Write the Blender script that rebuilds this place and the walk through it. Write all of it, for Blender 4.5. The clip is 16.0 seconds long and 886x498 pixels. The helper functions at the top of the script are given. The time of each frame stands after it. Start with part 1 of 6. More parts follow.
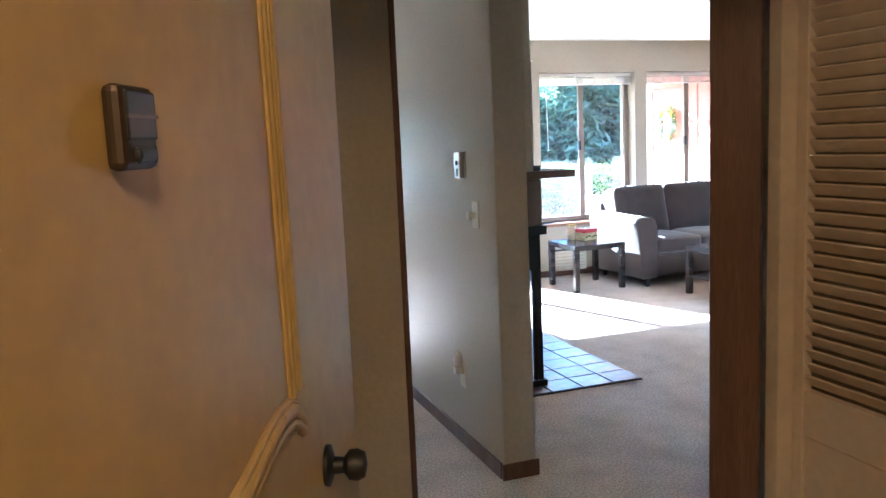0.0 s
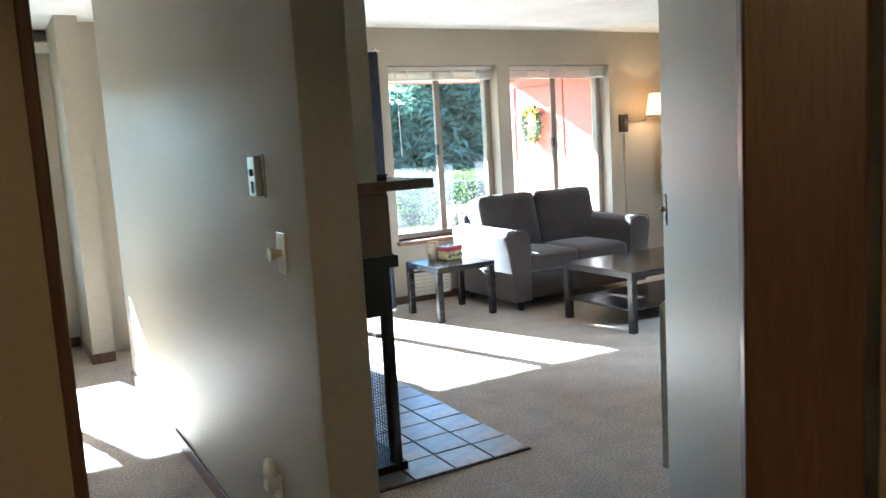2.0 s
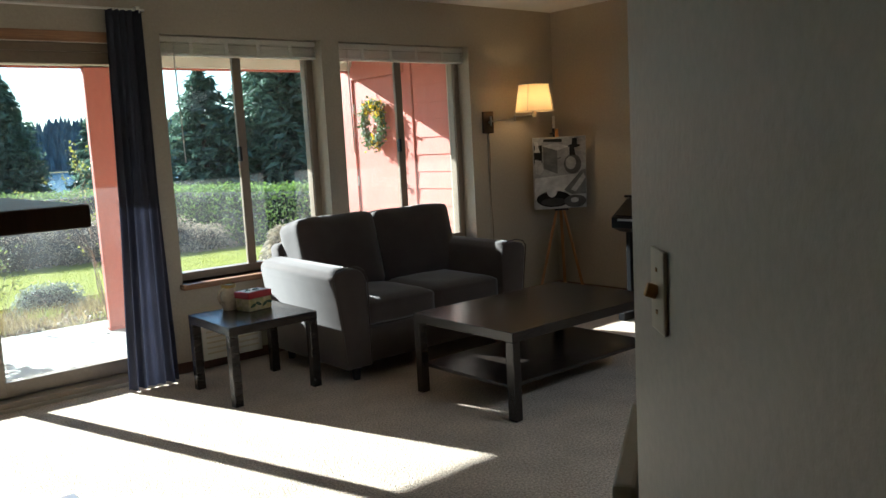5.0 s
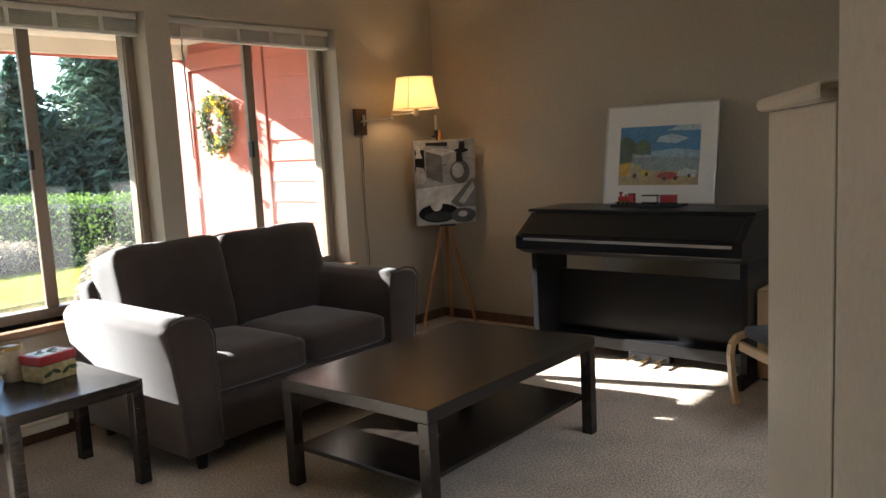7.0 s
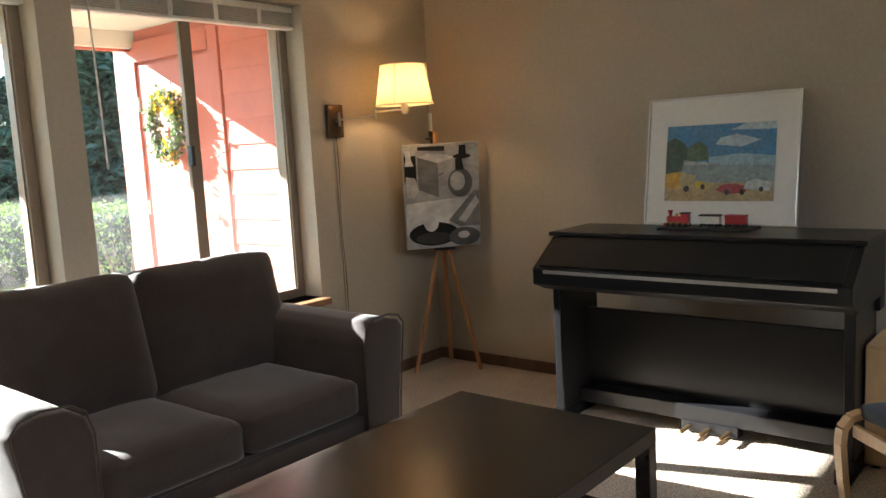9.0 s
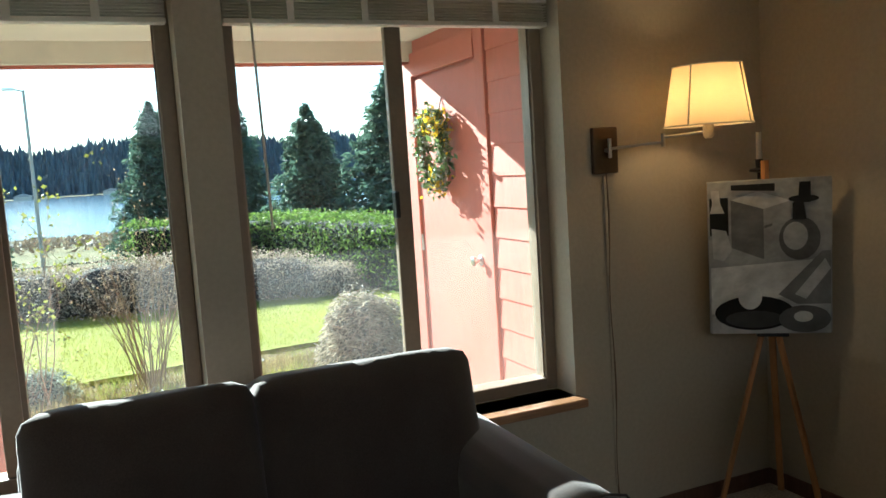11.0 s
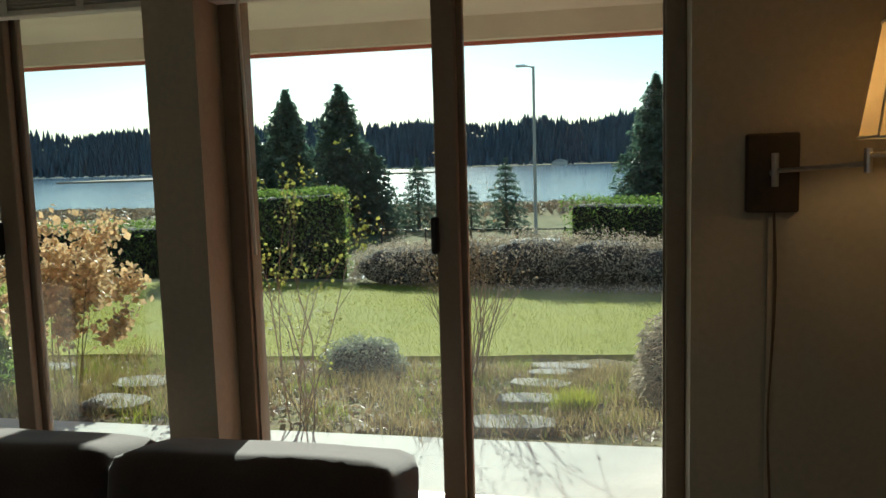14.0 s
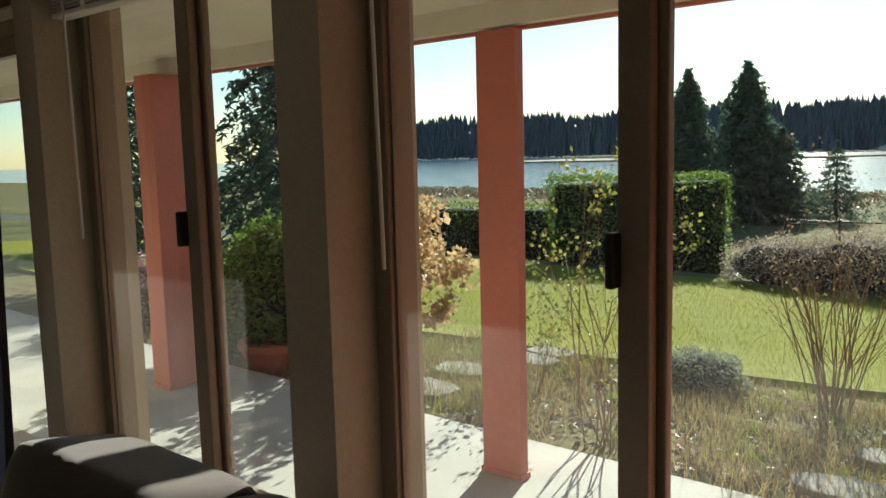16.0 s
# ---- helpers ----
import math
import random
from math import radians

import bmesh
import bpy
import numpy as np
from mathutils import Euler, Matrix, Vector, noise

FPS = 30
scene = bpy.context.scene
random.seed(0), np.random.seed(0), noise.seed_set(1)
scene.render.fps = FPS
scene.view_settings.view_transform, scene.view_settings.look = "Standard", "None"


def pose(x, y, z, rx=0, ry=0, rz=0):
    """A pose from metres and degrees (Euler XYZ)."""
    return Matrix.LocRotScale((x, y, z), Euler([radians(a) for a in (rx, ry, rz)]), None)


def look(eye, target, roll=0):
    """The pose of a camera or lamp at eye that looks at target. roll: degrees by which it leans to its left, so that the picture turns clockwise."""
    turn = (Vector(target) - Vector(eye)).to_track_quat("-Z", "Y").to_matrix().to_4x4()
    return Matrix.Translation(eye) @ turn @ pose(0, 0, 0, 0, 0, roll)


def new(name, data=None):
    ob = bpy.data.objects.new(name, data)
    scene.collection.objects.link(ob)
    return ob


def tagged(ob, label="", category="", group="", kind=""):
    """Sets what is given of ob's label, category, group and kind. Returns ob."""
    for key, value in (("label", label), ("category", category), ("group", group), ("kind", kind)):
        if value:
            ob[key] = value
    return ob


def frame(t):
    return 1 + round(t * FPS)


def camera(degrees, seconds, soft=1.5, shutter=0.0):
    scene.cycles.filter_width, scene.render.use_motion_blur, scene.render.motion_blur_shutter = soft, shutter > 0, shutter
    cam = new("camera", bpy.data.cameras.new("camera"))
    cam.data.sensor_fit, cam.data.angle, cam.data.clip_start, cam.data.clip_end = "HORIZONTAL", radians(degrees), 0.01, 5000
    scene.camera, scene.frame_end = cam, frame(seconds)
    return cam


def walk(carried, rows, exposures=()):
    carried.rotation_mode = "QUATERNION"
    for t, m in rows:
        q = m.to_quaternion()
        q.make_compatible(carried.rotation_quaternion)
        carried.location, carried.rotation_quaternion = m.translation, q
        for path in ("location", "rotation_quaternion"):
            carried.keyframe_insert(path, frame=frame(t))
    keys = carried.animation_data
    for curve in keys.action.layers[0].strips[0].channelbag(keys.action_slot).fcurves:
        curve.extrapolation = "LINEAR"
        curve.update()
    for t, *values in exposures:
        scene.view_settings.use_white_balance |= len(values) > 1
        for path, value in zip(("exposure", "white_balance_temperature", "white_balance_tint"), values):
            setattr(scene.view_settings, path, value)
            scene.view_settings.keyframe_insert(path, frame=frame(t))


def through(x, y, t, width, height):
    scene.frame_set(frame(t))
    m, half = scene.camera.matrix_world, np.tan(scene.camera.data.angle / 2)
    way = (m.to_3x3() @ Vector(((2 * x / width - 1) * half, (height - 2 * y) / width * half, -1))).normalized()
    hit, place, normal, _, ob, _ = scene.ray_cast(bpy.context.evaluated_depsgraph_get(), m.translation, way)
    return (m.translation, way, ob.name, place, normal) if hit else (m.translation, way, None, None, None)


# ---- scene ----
cam = camera(57.47, 16.0)
# seconds, x, y, z, yaw, pitch, roll
PATH = [
    (0.0, -0.121, -0.542, 1.506, -19.90, -7.72, 2.46),
    (0.5, -0.032, -0.220, 1.497, -25.53, -7.71, 2.63),
    (1.0, 0.099, 0.067, 1.475, -30.31, -7.70, 2.99),
    (1.5, 0.308, 0.327, 1.457, -30.90, -7.77, 3.41),
    (2.0, 0.507, 0.581, 1.455, -29.83, -7.60, 3.38),
    (2.5, 0.712, 0.861, 1.467, -30.59, -7.72, 2.87),
    (3.0, 0.923, 1.157, 1.441, -34.58, -7.66, 2.96),
    (5.3, 1.852, 2.290, 1.374, -41.52, -7.44, 2.90),
    (5.5, 1.898, 2.410, 1.384, -42.93, -7.47, 2.79),
    (6.0, 2.057, 2.611, 1.396, -45.71, -7.54, 2.96),
    (6.5, 2.263, 2.838, 1.379, -49.09, -7.58, 2.92),
    (7.0, 2.426, 3.083, 1.365, -50.73, -7.55, 2.92),
    (7.5, 2.589, 3.318, 1.370, -53.42, -7.38, 2.95),
    (8.0, 2.783, 3.519, 1.355, -55.71, -7.56, 3.15),
    (8.5, 3.047, 3.645, 1.364, -54.20, -7.49, 3.36),
    (9.0, 3.335, 3.790, 1.362, -50.67, -7.26, 3.11),
    (9.5, 3.658, 3.936, 1.403, -45.26, -6.79, 2.23),
    (10.0, 4.005, 4.108, 1.452, -37.23, -6.09, 2.44),
    (10.2, 4.135, 4.176, 1.465, -33.86, -6.04, 2.85),
    (12.5, 5.398, 4.828, 1.593, -8.65, -6.05, 2.93),
    (13.0, 5.707, 4.889, 1.598, -1.35, -5.98, 2.61),
    (13.5, 5.914, 4.973, 1.591, 5.49, -6.16, 2.14),
    (14.0, 6.097, 5.139, 1.581, 11.97, -6.30, 1.64),
    (14.5, 6.246, 5.304, 1.583, 20.25, -6.38, 1.35),
    (15.0, 6.334, 5.490, 1.571, 28.21, -6.47, 1.50),
    (15.5, 6.317, 5.730, 1.578, 33.99, -6.78, 1.40),
    (16.0, 6.305, 5.975, 1.576, 40.03, -6.78, 1.44),
]
EXPOSURES = [(0.0, 5.45, 4500, 8), (0.5, 5.25, 4550, 6), (1.0, 5.1, 4650, 4), (2.0, 4.75, 4700, 0), (3.0, 3.65, 5050, -2), (5.5, 2.4, 5550, 2), (6.0, 2.45, 5700, 4), (7.0, 3.1, 5800, 8), (8.0, 3.6, 5800, 6), (9.0, 3.6, 5800, 6), (10.0, 3.0, 5600, 4), (12.5, 1.95, 5450, -14), (14.0, 1.2, 6050, -6), (16.0, 1.22, 6400, -2)]
walk(cam, [(t, pose(x, y, z, 90 + pitch, roll, yaw)) for t, x, y, z, yaw, pitch, roll in PATH], EXPOSURES)

# ---- daylight ----
SUN_FROM_Y, SUN_UP = 17.7, 24.0          # degrees left of +y, and above the horizon
world = bpy.data.worlds.new("sky")
scene.world = world
world.use_nodes = True
wn = world.node_tree
for n in list(wn.nodes):
    wn.nodes.remove(n)
sky = wn.nodes.new("ShaderNodeTexSky")
sky.sky_type, sky.sun_disc = "NISHITA", False
sky.sun_elevation, sky.sun_rotation = radians(SUN_UP), radians(-SUN_FROM_Y)
sky.air_density, sky.dust_density, sky.ozone_density = 1.0, 0.2, 2.0
bg = wn.nodes.new("ShaderNodeBackground")
bg.inputs["Strength"].default_value = 0.062
wo = wn.nodes.new("ShaderNodeOutputWorld")
wn.links.new(sky.outputs["Color"], bg.inputs["Color"])
wn.links.new(bg.outputs["Background"], wo.inputs["Surface"])
sun_data = bpy.data.lights.new("sun", "SUN")
sun_data.energy, sun_data.angle, sun_data.color = 5.0, radians(0.5), (1.0, 0.93, 0.82)
sun = new("sun", sun_data)
sun.matrix_world = look((0, 0, 0), (math.sin(radians(SUN_FROM_Y)) * math.cos(radians(SUN_UP)),
                                    -math.cos(radians(SUN_FROM_Y)) * math.cos(radians(SUN_UP)), -math.sin(radians(SUN_UP))))


def lamp(name, kind, m, watts, color, size=0.1, size_y=None):
    d = bpy.data.lights.new(name, kind)
    d.energy, d.color = watts, color
    if kind == "AREA":
        d.shape, d.size, d.size_y = "RECTANGLE", size, size_y or size
    else:
        d.shadow_soft_size = size
    ob = new(name, d)
    ob.matrix_world = m
    return ob


# added fill lamp, aimed at the floor; no window is built behind it
lamp("kitchen_side_fill", "AREA", look((5.3, 1.93, 2.0), (5.3, 3.6, 0.0)), 3.2, (0.96, 0.97, 1.0), 2.2, 0.7).data.spread = radians(105)
lamp("porch_bulb", "POINT", pose(-0.22, -1.3, 2.30), 1.75, (1.0, 0.56, 0.20), 0.09)
lamp("sconce_bulb", "POINT", pose(6.712, 6.815, 1.69), 0.52, (1.0, 0.60, 0.28), 0.03)


# ---- materials ----
def nodes_of(name):
    m = bpy.data.materials.new(name)
    m.use_nodes = True
    return m, m.node_tree, m.node_tree.nodes["Principled BSDF"]


def mat(name, color, rough=0.6, metal=0.0, vary=0.12, grain=40.0, blotch=2.5, bump=0.15, dist=0.002,
        stretch=(1, 1, 1), tone=None, spec=0.5, each=0.0, sheen=0.0):
    """A surface with fine grain and broad unevenness; tone is the colour of its blotches; each varies piece by piece."""
    m, t, p = nodes_of(name)
    tc, mp = t.nodes.new("ShaderNodeTexCoord"), t.nodes.new("ShaderNodeMapping")
    mp.inputs["Scale"].default_value = stretch
    t.links.new(tc.outputs["Object"], mp.inputs["Vector"])
    fine, broad = t.nodes.new("ShaderNodeTexNoise"), t.nodes.new("ShaderNodeTexNoise")
    fine.inputs["Scale"].default_value, fine.inputs["Detail"].default_value = grain, 4
    broad.inputs["Scale"].default_value, broad.inputs["Detail"].default_value = blotch, 3
    for n in (fine, broad):
        t.links.new(mp.outputs["Vector"], n.inputs["Vector"])
    tone = tone or tuple(c * (1 - 2.2 * vary) for c in color)
    r1 = t.nodes.new("ShaderNodeMix")
    r1.data_type = "RGBA"
    r1.inputs["A"].default_value, r1.inputs["B"].default_value = (*color, 1), (*tone, 1)
    mr = t.nodes.new("ShaderNodeMapRange")
    mr.inputs["From Min"].default_value, mr.inputs["From Max"].default_value = 0.38, 0.68
    t.links.new(broad.outputs["Fac"], mr.inputs["Value"])
    t.links.new(mr.outputs["Result"], r1.inputs["Factor"])
    hs = t.nodes.new("ShaderNodeHueSaturation")
    mv = t.nodes.new("ShaderNodeMapRange")
    mv.inputs["From Min"].default_value, mv.inputs["From Max"].default_value = 0.3, 0.7
    mv.inputs["To Min"].default_value, mv.inputs["To Max"].default_value = 1 - vary, 1 + vary
    t.links.new(fine.outputs["Fac"], mv.inputs["Value"])
    t.links.new(r1.outputs["Result"], hs.inputs["Color"])
    if each:
        oi, ml = t.nodes.new("ShaderNodeObjectInfo"), t.nodes.new("ShaderNodeMath")
        me = t.nodes.new("ShaderNodeMapRange")
        me.inputs["To Min"].default_value, me.inputs["To Max"].default_value = 1 - each, 1 + each
        ml.operation = "MULTIPLY"
        t.links.new(oi.outputs["Random"], me.inputs["Value"])
        t.links.new(me.outputs["Result"], ml.inputs[0])
        t.links.new(mv.outputs["Result"], ml.inputs[1])
        t.links.new(ml.outputs["Value"], hs.inputs["Value"])
    else:
        t.links.new(mv.outputs["Result"], hs.inputs["Value"])
    t.links.new(hs.outputs["Color"], p.inputs["Base Color"])
    p.inputs["Roughness"].default_value, p.inputs["Metallic"].default_value = rough, metal
    p.inputs["Specular IOR Level"].default_value = spec
    if sheen:
        p.inputs["Sheen Weight"].default_value = sheen
    if bump:
        b = t.nodes.new("ShaderNodeBump")
        b.inputs["Strength"].default_value, b.inputs["Distance"].default_value = bump, dist
        t.links.new(fine.outputs["Fac"], b.inputs["Height"])
        t.links.new(b.outputs["Normal"], p.inputs["Normal"])
    return m


def leaf_mat(name, color, vary, through=0.35):
    """Leaves: thin, lit through from behind, uneven from leaf to leaf."""
    m, t, p = nodes_of(name)
    ge, mr, hs = t.nodes.new("ShaderNodeNewGeometry"), t.nodes.new("ShaderNodeMapRange"), t.nodes.new("ShaderNodeHueSaturation")
    mr.inputs["To Min"].default_value, mr.inputs["To Max"].default_value = 1 - vary, 1 + vary
    hs.inputs["Color"].default_value = (*color, 1)
    t.links.new(ge.outputs["Random Per Island"], mr.inputs["Value"])
    t.links.new(mr.outputs["Result"], hs.inputs["Value"])
    t.links.new(hs.outputs["Color"], p.inputs["Base Color"])
    p.inputs["Roughness"].default_value = 0.6
    tr, mx = t.nodes.new("ShaderNodeBsdfTranslucent"), t.nodes.new("ShaderNodeMixShader")
    t.links.new(hs.outputs["Color"], tr.inputs["Color"])
    mx.inputs["Fac"].default_value = through
    t.links.new(p.outputs["BSDF"], mx.inputs[1])
    t.links.new(tr.outputs["BSDF"], mx.inputs[2])
    t.links.new(mx.outputs["Shader"], t.nodes["Material Output"].inputs["Surface"])
    return m


def glass_mat(name, tint=(0.96, 0.98, 0.97), haze=0.0):
    m, t, p = nodes_of(name)
    t.nodes.remove(p)
    tr, gl, mx, lw = (t.nodes.new("ShaderNodeBsdfTransparent"), t.nodes.new("ShaderNodeBsdfGlossy"),
                      t.nodes.new("ShaderNodeMixShader"), t.nodes.new("ShaderNodeLayerWeight"))
    tr.inputs["Color"].default_value = (*tint, 1)
    gl.inputs["Roughness"].default_value = 0.02
    pw, ad = t.nodes.new("ShaderNodeMath"), t.nodes.new("ShaderNodeMath")
    pw.operation, ad.operation = "POWER", "MULTIPLY_ADD"
    pw.inputs[1].default_value = 5.0
    ad.inputs[1].default_value, ad.inputs[2].default_value = 0.9, 0.03
    t.links.new(lw.outputs["Facing"], pw.inputs[0])
    t.links.new(pw.outputs["Value"], ad.inputs[0])
    t.links.new(ad.outputs["Value"], mx.inputs["Fac"])
    t.links.new(tr.outputs["BSDF"], mx.inputs[1])
    t.links.new(gl.outputs["BSDF"], mx.inputs[2])
    du, tx, mr, m2 = (t.nodes.new("ShaderNodeBsdfTranslucent"), t.nodes.new("ShaderNodeTexNoise"),
                      t.nodes.new("ShaderNodeMapRange"), t.nodes.new("ShaderNodeMixShader"))
    tc = t.nodes.new("ShaderNodeTexCoord")
    tx.inputs["Scale"].default_value, tx.inputs["Detail"].default_value = 2.2, 5
    t.links.new(tc.outputs["Object"], tx.inputs["Vector"])
    mr.inputs["From Min"].default_value, mr.inputs["From Max"].default_value = 0.35, 0.70
    mr.inputs["To Min"].default_value, mr.inputs["To Max"].default_value = haze * 0.4, haze * 1.5
    t.links.new(tx.outputs["Fac"], mr.inputs["Value"])
    t.links.new(mr.outputs["Result"], m2.inputs["Fac"])
    t.links.new(mx.outputs["Shader"], m2.inputs[1])
    t.links.new(du.outputs["BSDF"], m2.inputs[2])
    t.links.new(m2.outputs["Shader"], t.nodes["Material Output"].inputs["Surface"])
    return m


PAINT = mat("taupe_wall_paint", (0.43, 0.38, 0.295), 0.5, vary=0.05, grain=55, blotch=1.2, bump=0.35, dist=0.004, tone=(0.41, 0.36, 0.28))
CEIL = mat("white_ceiling_texture", (0.80, 0.79, 0.76), 0.85, vary=0.05, grain=90, blotch=2, bump=0.6, dist=0.006)
CARPET = mat("beige_carpet_pile", (0.53, 0.43, 0.33), 0.95, vary=0.42, grain=95, blotch=4.5, bump=1.0, dist=0.014, tone=(0.43, 0.35, 0.265), sheen=0.15)
SLATE = mat("blue_grey_slate_tile", (0.16, 0.18, 0.21), 0.32, vary=0.2, grain=18, blotch=6, bump=0.25, dist=0.003, tone=(0.23, 0.17, 0.15), each=0.22)
GROUT = mat("dark_grout", (0.07, 0.065, 0.06), 0.9)
TRIM = mat("brown_stained_trim", (0.135, 0.07, 0.045), 0.4, vary=0.18, grain=30, stretch=(6, 6, 0.6))
SILLWOOD = mat("oak_sill", (0.34, 0.18, 0.09), 0.4, vary=0.2, grain=22, stretch=(0.5, 8, 8))
ALU = mat("bronze_window_frame", (0.27, 0.215, 0.16), 0.4, metal=0.15, vary=0.06, grain=60, bump=0.05)
GLASS = glass_mat("window_glass", haze=0.012)
BLACKBROWN = mat("black_brown_veneer", (0.022, 0.017, 0.014), 0.25, vary=0.22, grain=28, stretch=(0.6, 7, 7), bump=0.06, dist=0.001)
SOFA = mat("charcoal_microfibre", (0.044, 0.032, 0.028), 0.9, vary=0.18, grain=220, blotch=7, bump=0.3, dist=0.001, tone=(0.054, 0.041, 0.036), sheen=0.32, spec=0.25)
PIANO = mat("satin_black_lacquer", (0.009, 0.009, 0.010), 0.3, vary=0.1, grain=50, bump=0.03, spec=0.3)
CHROME = mat("brushed_silver", (0.62, 0.62, 0.62), 0.28, metal=1.0, vary=0.05, grain=80, bump=0.04)
BRONZE = mat("dark_bronze", (0.10, 0.07, 0.045), 0.4, metal=0.7, vary=0.12)
BRASS = mat("antique_brass", (0.42, 0.28, 0.13), 0.35, metal=1.0, vary=0.1)
BIRCH = mat("pale_birch", (0.58, 0.39, 0.20), 0.42, vary=0.06, grain=16, stretch=(3, 3, 1))
PINE = mat("orange_pine", (0.50, 0.24, 0.09), 0.45, vary=0.15, grain=20, stretch=(5, 5, 0.6))
GREYCLOTH = mat("dark_grey_cushion", (0.045, 0.046, 0.052), 0.9, vary=0.15, grain=180, bump=0.3, sheen=0.05)
WHITE = mat("white_plastic", (0.74, 0.72, 0.66), 0.4, vary=0.04)
IVORY = mat("ivory_plastic", (0.62, 0.55, 0.40), 0.35, vary=0.05)
BLIND = mat("white_blind_slat", (0.76, 0.73, 0.67), 0.5, vary=0.05)
DOORPAINT = mat("ochre_door_paint", (0.40, 0.275, 0.085), 0.5, vary=0.06, grain=25, bump=0.12, tone=(0.37, 0.25, 0.078), spec=0.2)
LOUVER = mat("ivory_louvre_paint", (0.66, 0.55, 0.42), 0.45, vary=0.06, grain=30)
BLACK = mat("black_iron", (0.015, 0.015, 0.015), 0.5, vary=0.15)
RED = mat("red_house_paint", (0.50, 0.145, 0.10), 0.6, vary=0.10, grain=30, blotch=1.5, bump=0.35, dist=0.003, tone=(0.44, 0.125, 0.09))
CONCRETE = mat("patio_concrete", (0.46, 0.45, 0.42), 0.85, vary=0.12, grain=60, blotch=1.6, bump=0.35, tone=(0.36, 0.355, 0.33))
SOFFIT = mat("cream_soffit", (0.66, 0.62, 0.52), 0.7, vary=0.05, grain=25)
CURTAIN = mat("slate_blue_curtain", (0.105, 0.11, 0.15), 0.85, vary=0.12, grain=160, bump=0.2)


# ---- building helpers ----
def mesh_of(bm, name):
    bmesh.ops.recalc_face_normals(bm, faces=bm.faces)
    me = bpy.data.meshes.new(name)
    bm.to_mesh(me)
    bm.free()
    return me


def smooth(ob, angle=40):
    me = ob.data
    me.polygons.foreach_set("use_smooth", [True] * len(me.polygons))
    me.set_sharp_from_angle(angle=radians(angle))
    return ob


def part(name, bm, material, parent=None, label="", at=None, soft=0):
    """Links a bmesh as ONE mesh object under a thing or under a part."""
    ob = new(name, mesh_of(bm, name))
    ob.data.materials.append(material)
    if parent is not None:
        ob.parent = parent
    if at is not None:
        ob.matrix_basis = at
    if soft:
        smooth(ob, soft)
    return tagged(ob, label)


def thing(name, label, category, m=None, group="", kind=""):
    ob = new(name)
    ob.empty_display_size = 0.05
    if m is not None:
        ob.matrix_basis = m
    return tagged(ob, label, category, group, kind)


def box(bm, x0, x1, y0, y1, z0, z1, bevel=0.0, seg=2, m=None):
    r = bmesh.ops.create_cube(bm, size=1)
    vs = r["verts"]
    bmesh.ops.scale(bm, vec=(x1 - x0, y1 - y0, z1 - z0), verts=vs)
    bmesh.ops.translate(bm, vec=((x0 + x1) / 2, (y0 + y1) / 2, (z0 + z1) / 2), verts=vs)
    if bevel:
        es = list({e for v in vs for e in v.link_edges})
        r = bmesh.ops.bevel(bm, geom=es, offset=bevel, segments=seg, profile=0.5, affect="EDGES")
        vs = list({v for f in r["faces"] for v in f.verts} | {v for v in vs if v.is_valid})
    if m is not None:
        bmesh.ops.transform(bm, matrix=m, verts=vs)
    return vs


def boxed(*a, **k):
    bm = bmesh.new()
    box(bm, *a, **k)
    return bm


def rod(bm, p, q, r0, r1=None, n=10, caps=True):
    """A round bar from p to q."""
    p, q = Vector(p), Vector(q)
    d = q - p
    res = bmesh.ops.create_cone(bm, cap_ends=caps, segments=n, radius1=r0, radius2=r0 if r1 is None else r1, depth=d.length)
    m = Matrix.Translation((p + q) / 2) @ d.to_track_quat("Z", "Y").to_matrix().to_4x4()
    bmesh.ops.transform(bm, matrix=m, verts=res["verts"])
    return res["verts"]


def rodded(*a, **k):
    bm = bmesh.new()
    rod(bm, *a, **k)
    return bm


def lathe(profile, n=20):
    """A turned shape from (radius, height) pairs."""
    bm = bmesh.new()
    rings = []
    for r, z in profile:
        rings.append([bm.verts.new((r * math.cos(2 * math.pi * i / n), r * math.sin(2 * math.pi * i / n), z)) for i in range(n)])
    for a, b in zip(rings, rings[1:]):
        for i in range(n):
            bm.faces.new((a[i], a[(i + 1) % n], b[(i + 1) % n], b[i]))
    for ring in (rings[0], rings[-1]):
        if (ring[0].co.xy.length) > 1e-4:
            bm.faces.new(ring)
    bmesh.ops.remove_doubles(bm, verts=bm.verts, dist=1e-5)
    return bm


def prism(points, z0, z1, bevel=0.0):
    """An upright prism over a plan outline."""
    bm = bmesh.new()
    f = bm.faces.new([bm.verts.new((x, y, z0)) for x, y in points])
    r = bmesh.ops.extrude_face_region(bm, geom=[f])
    bmesh.ops.translate(bm, vec=(0, 0, z1 - z0), verts=[v for v in r["geom"] if isinstance(v, bmesh.types.BMVert)])
    if bevel:
        bmesh.ops.bevel(bm, geom=list(bm.edges), offset=bevel, segments=2, profile=0.5, affect="EDGES")
    return bm


def side_prism(points, y0, y1, bevel=0.0, seg=2):
    """A prism over an outline in x and z, from y0 to y1."""
    bm = prism([(x, -z) for x, z in points], y0, y1, 0)
    bmesh.ops.transform(bm, matrix=Matrix(((1, 0, 0, 0), (0, 0, 1, 0), (0, -1, 0, 0), (0, 0, 0, 1))), verts=bm.verts)
    if bevel:
        bmesh.ops.bevel(bm, geom=list(bm.edges), offset=bevel, segments=seg, profile=0.5, affect="EDGES")
    return bm


def structure(name, bm, material, label, category="", soft=0):
    ob = part(name, bm, material, None, label, soft=soft)
    return tagged(ob, "", category or name.split("_")[0], "", "structure")


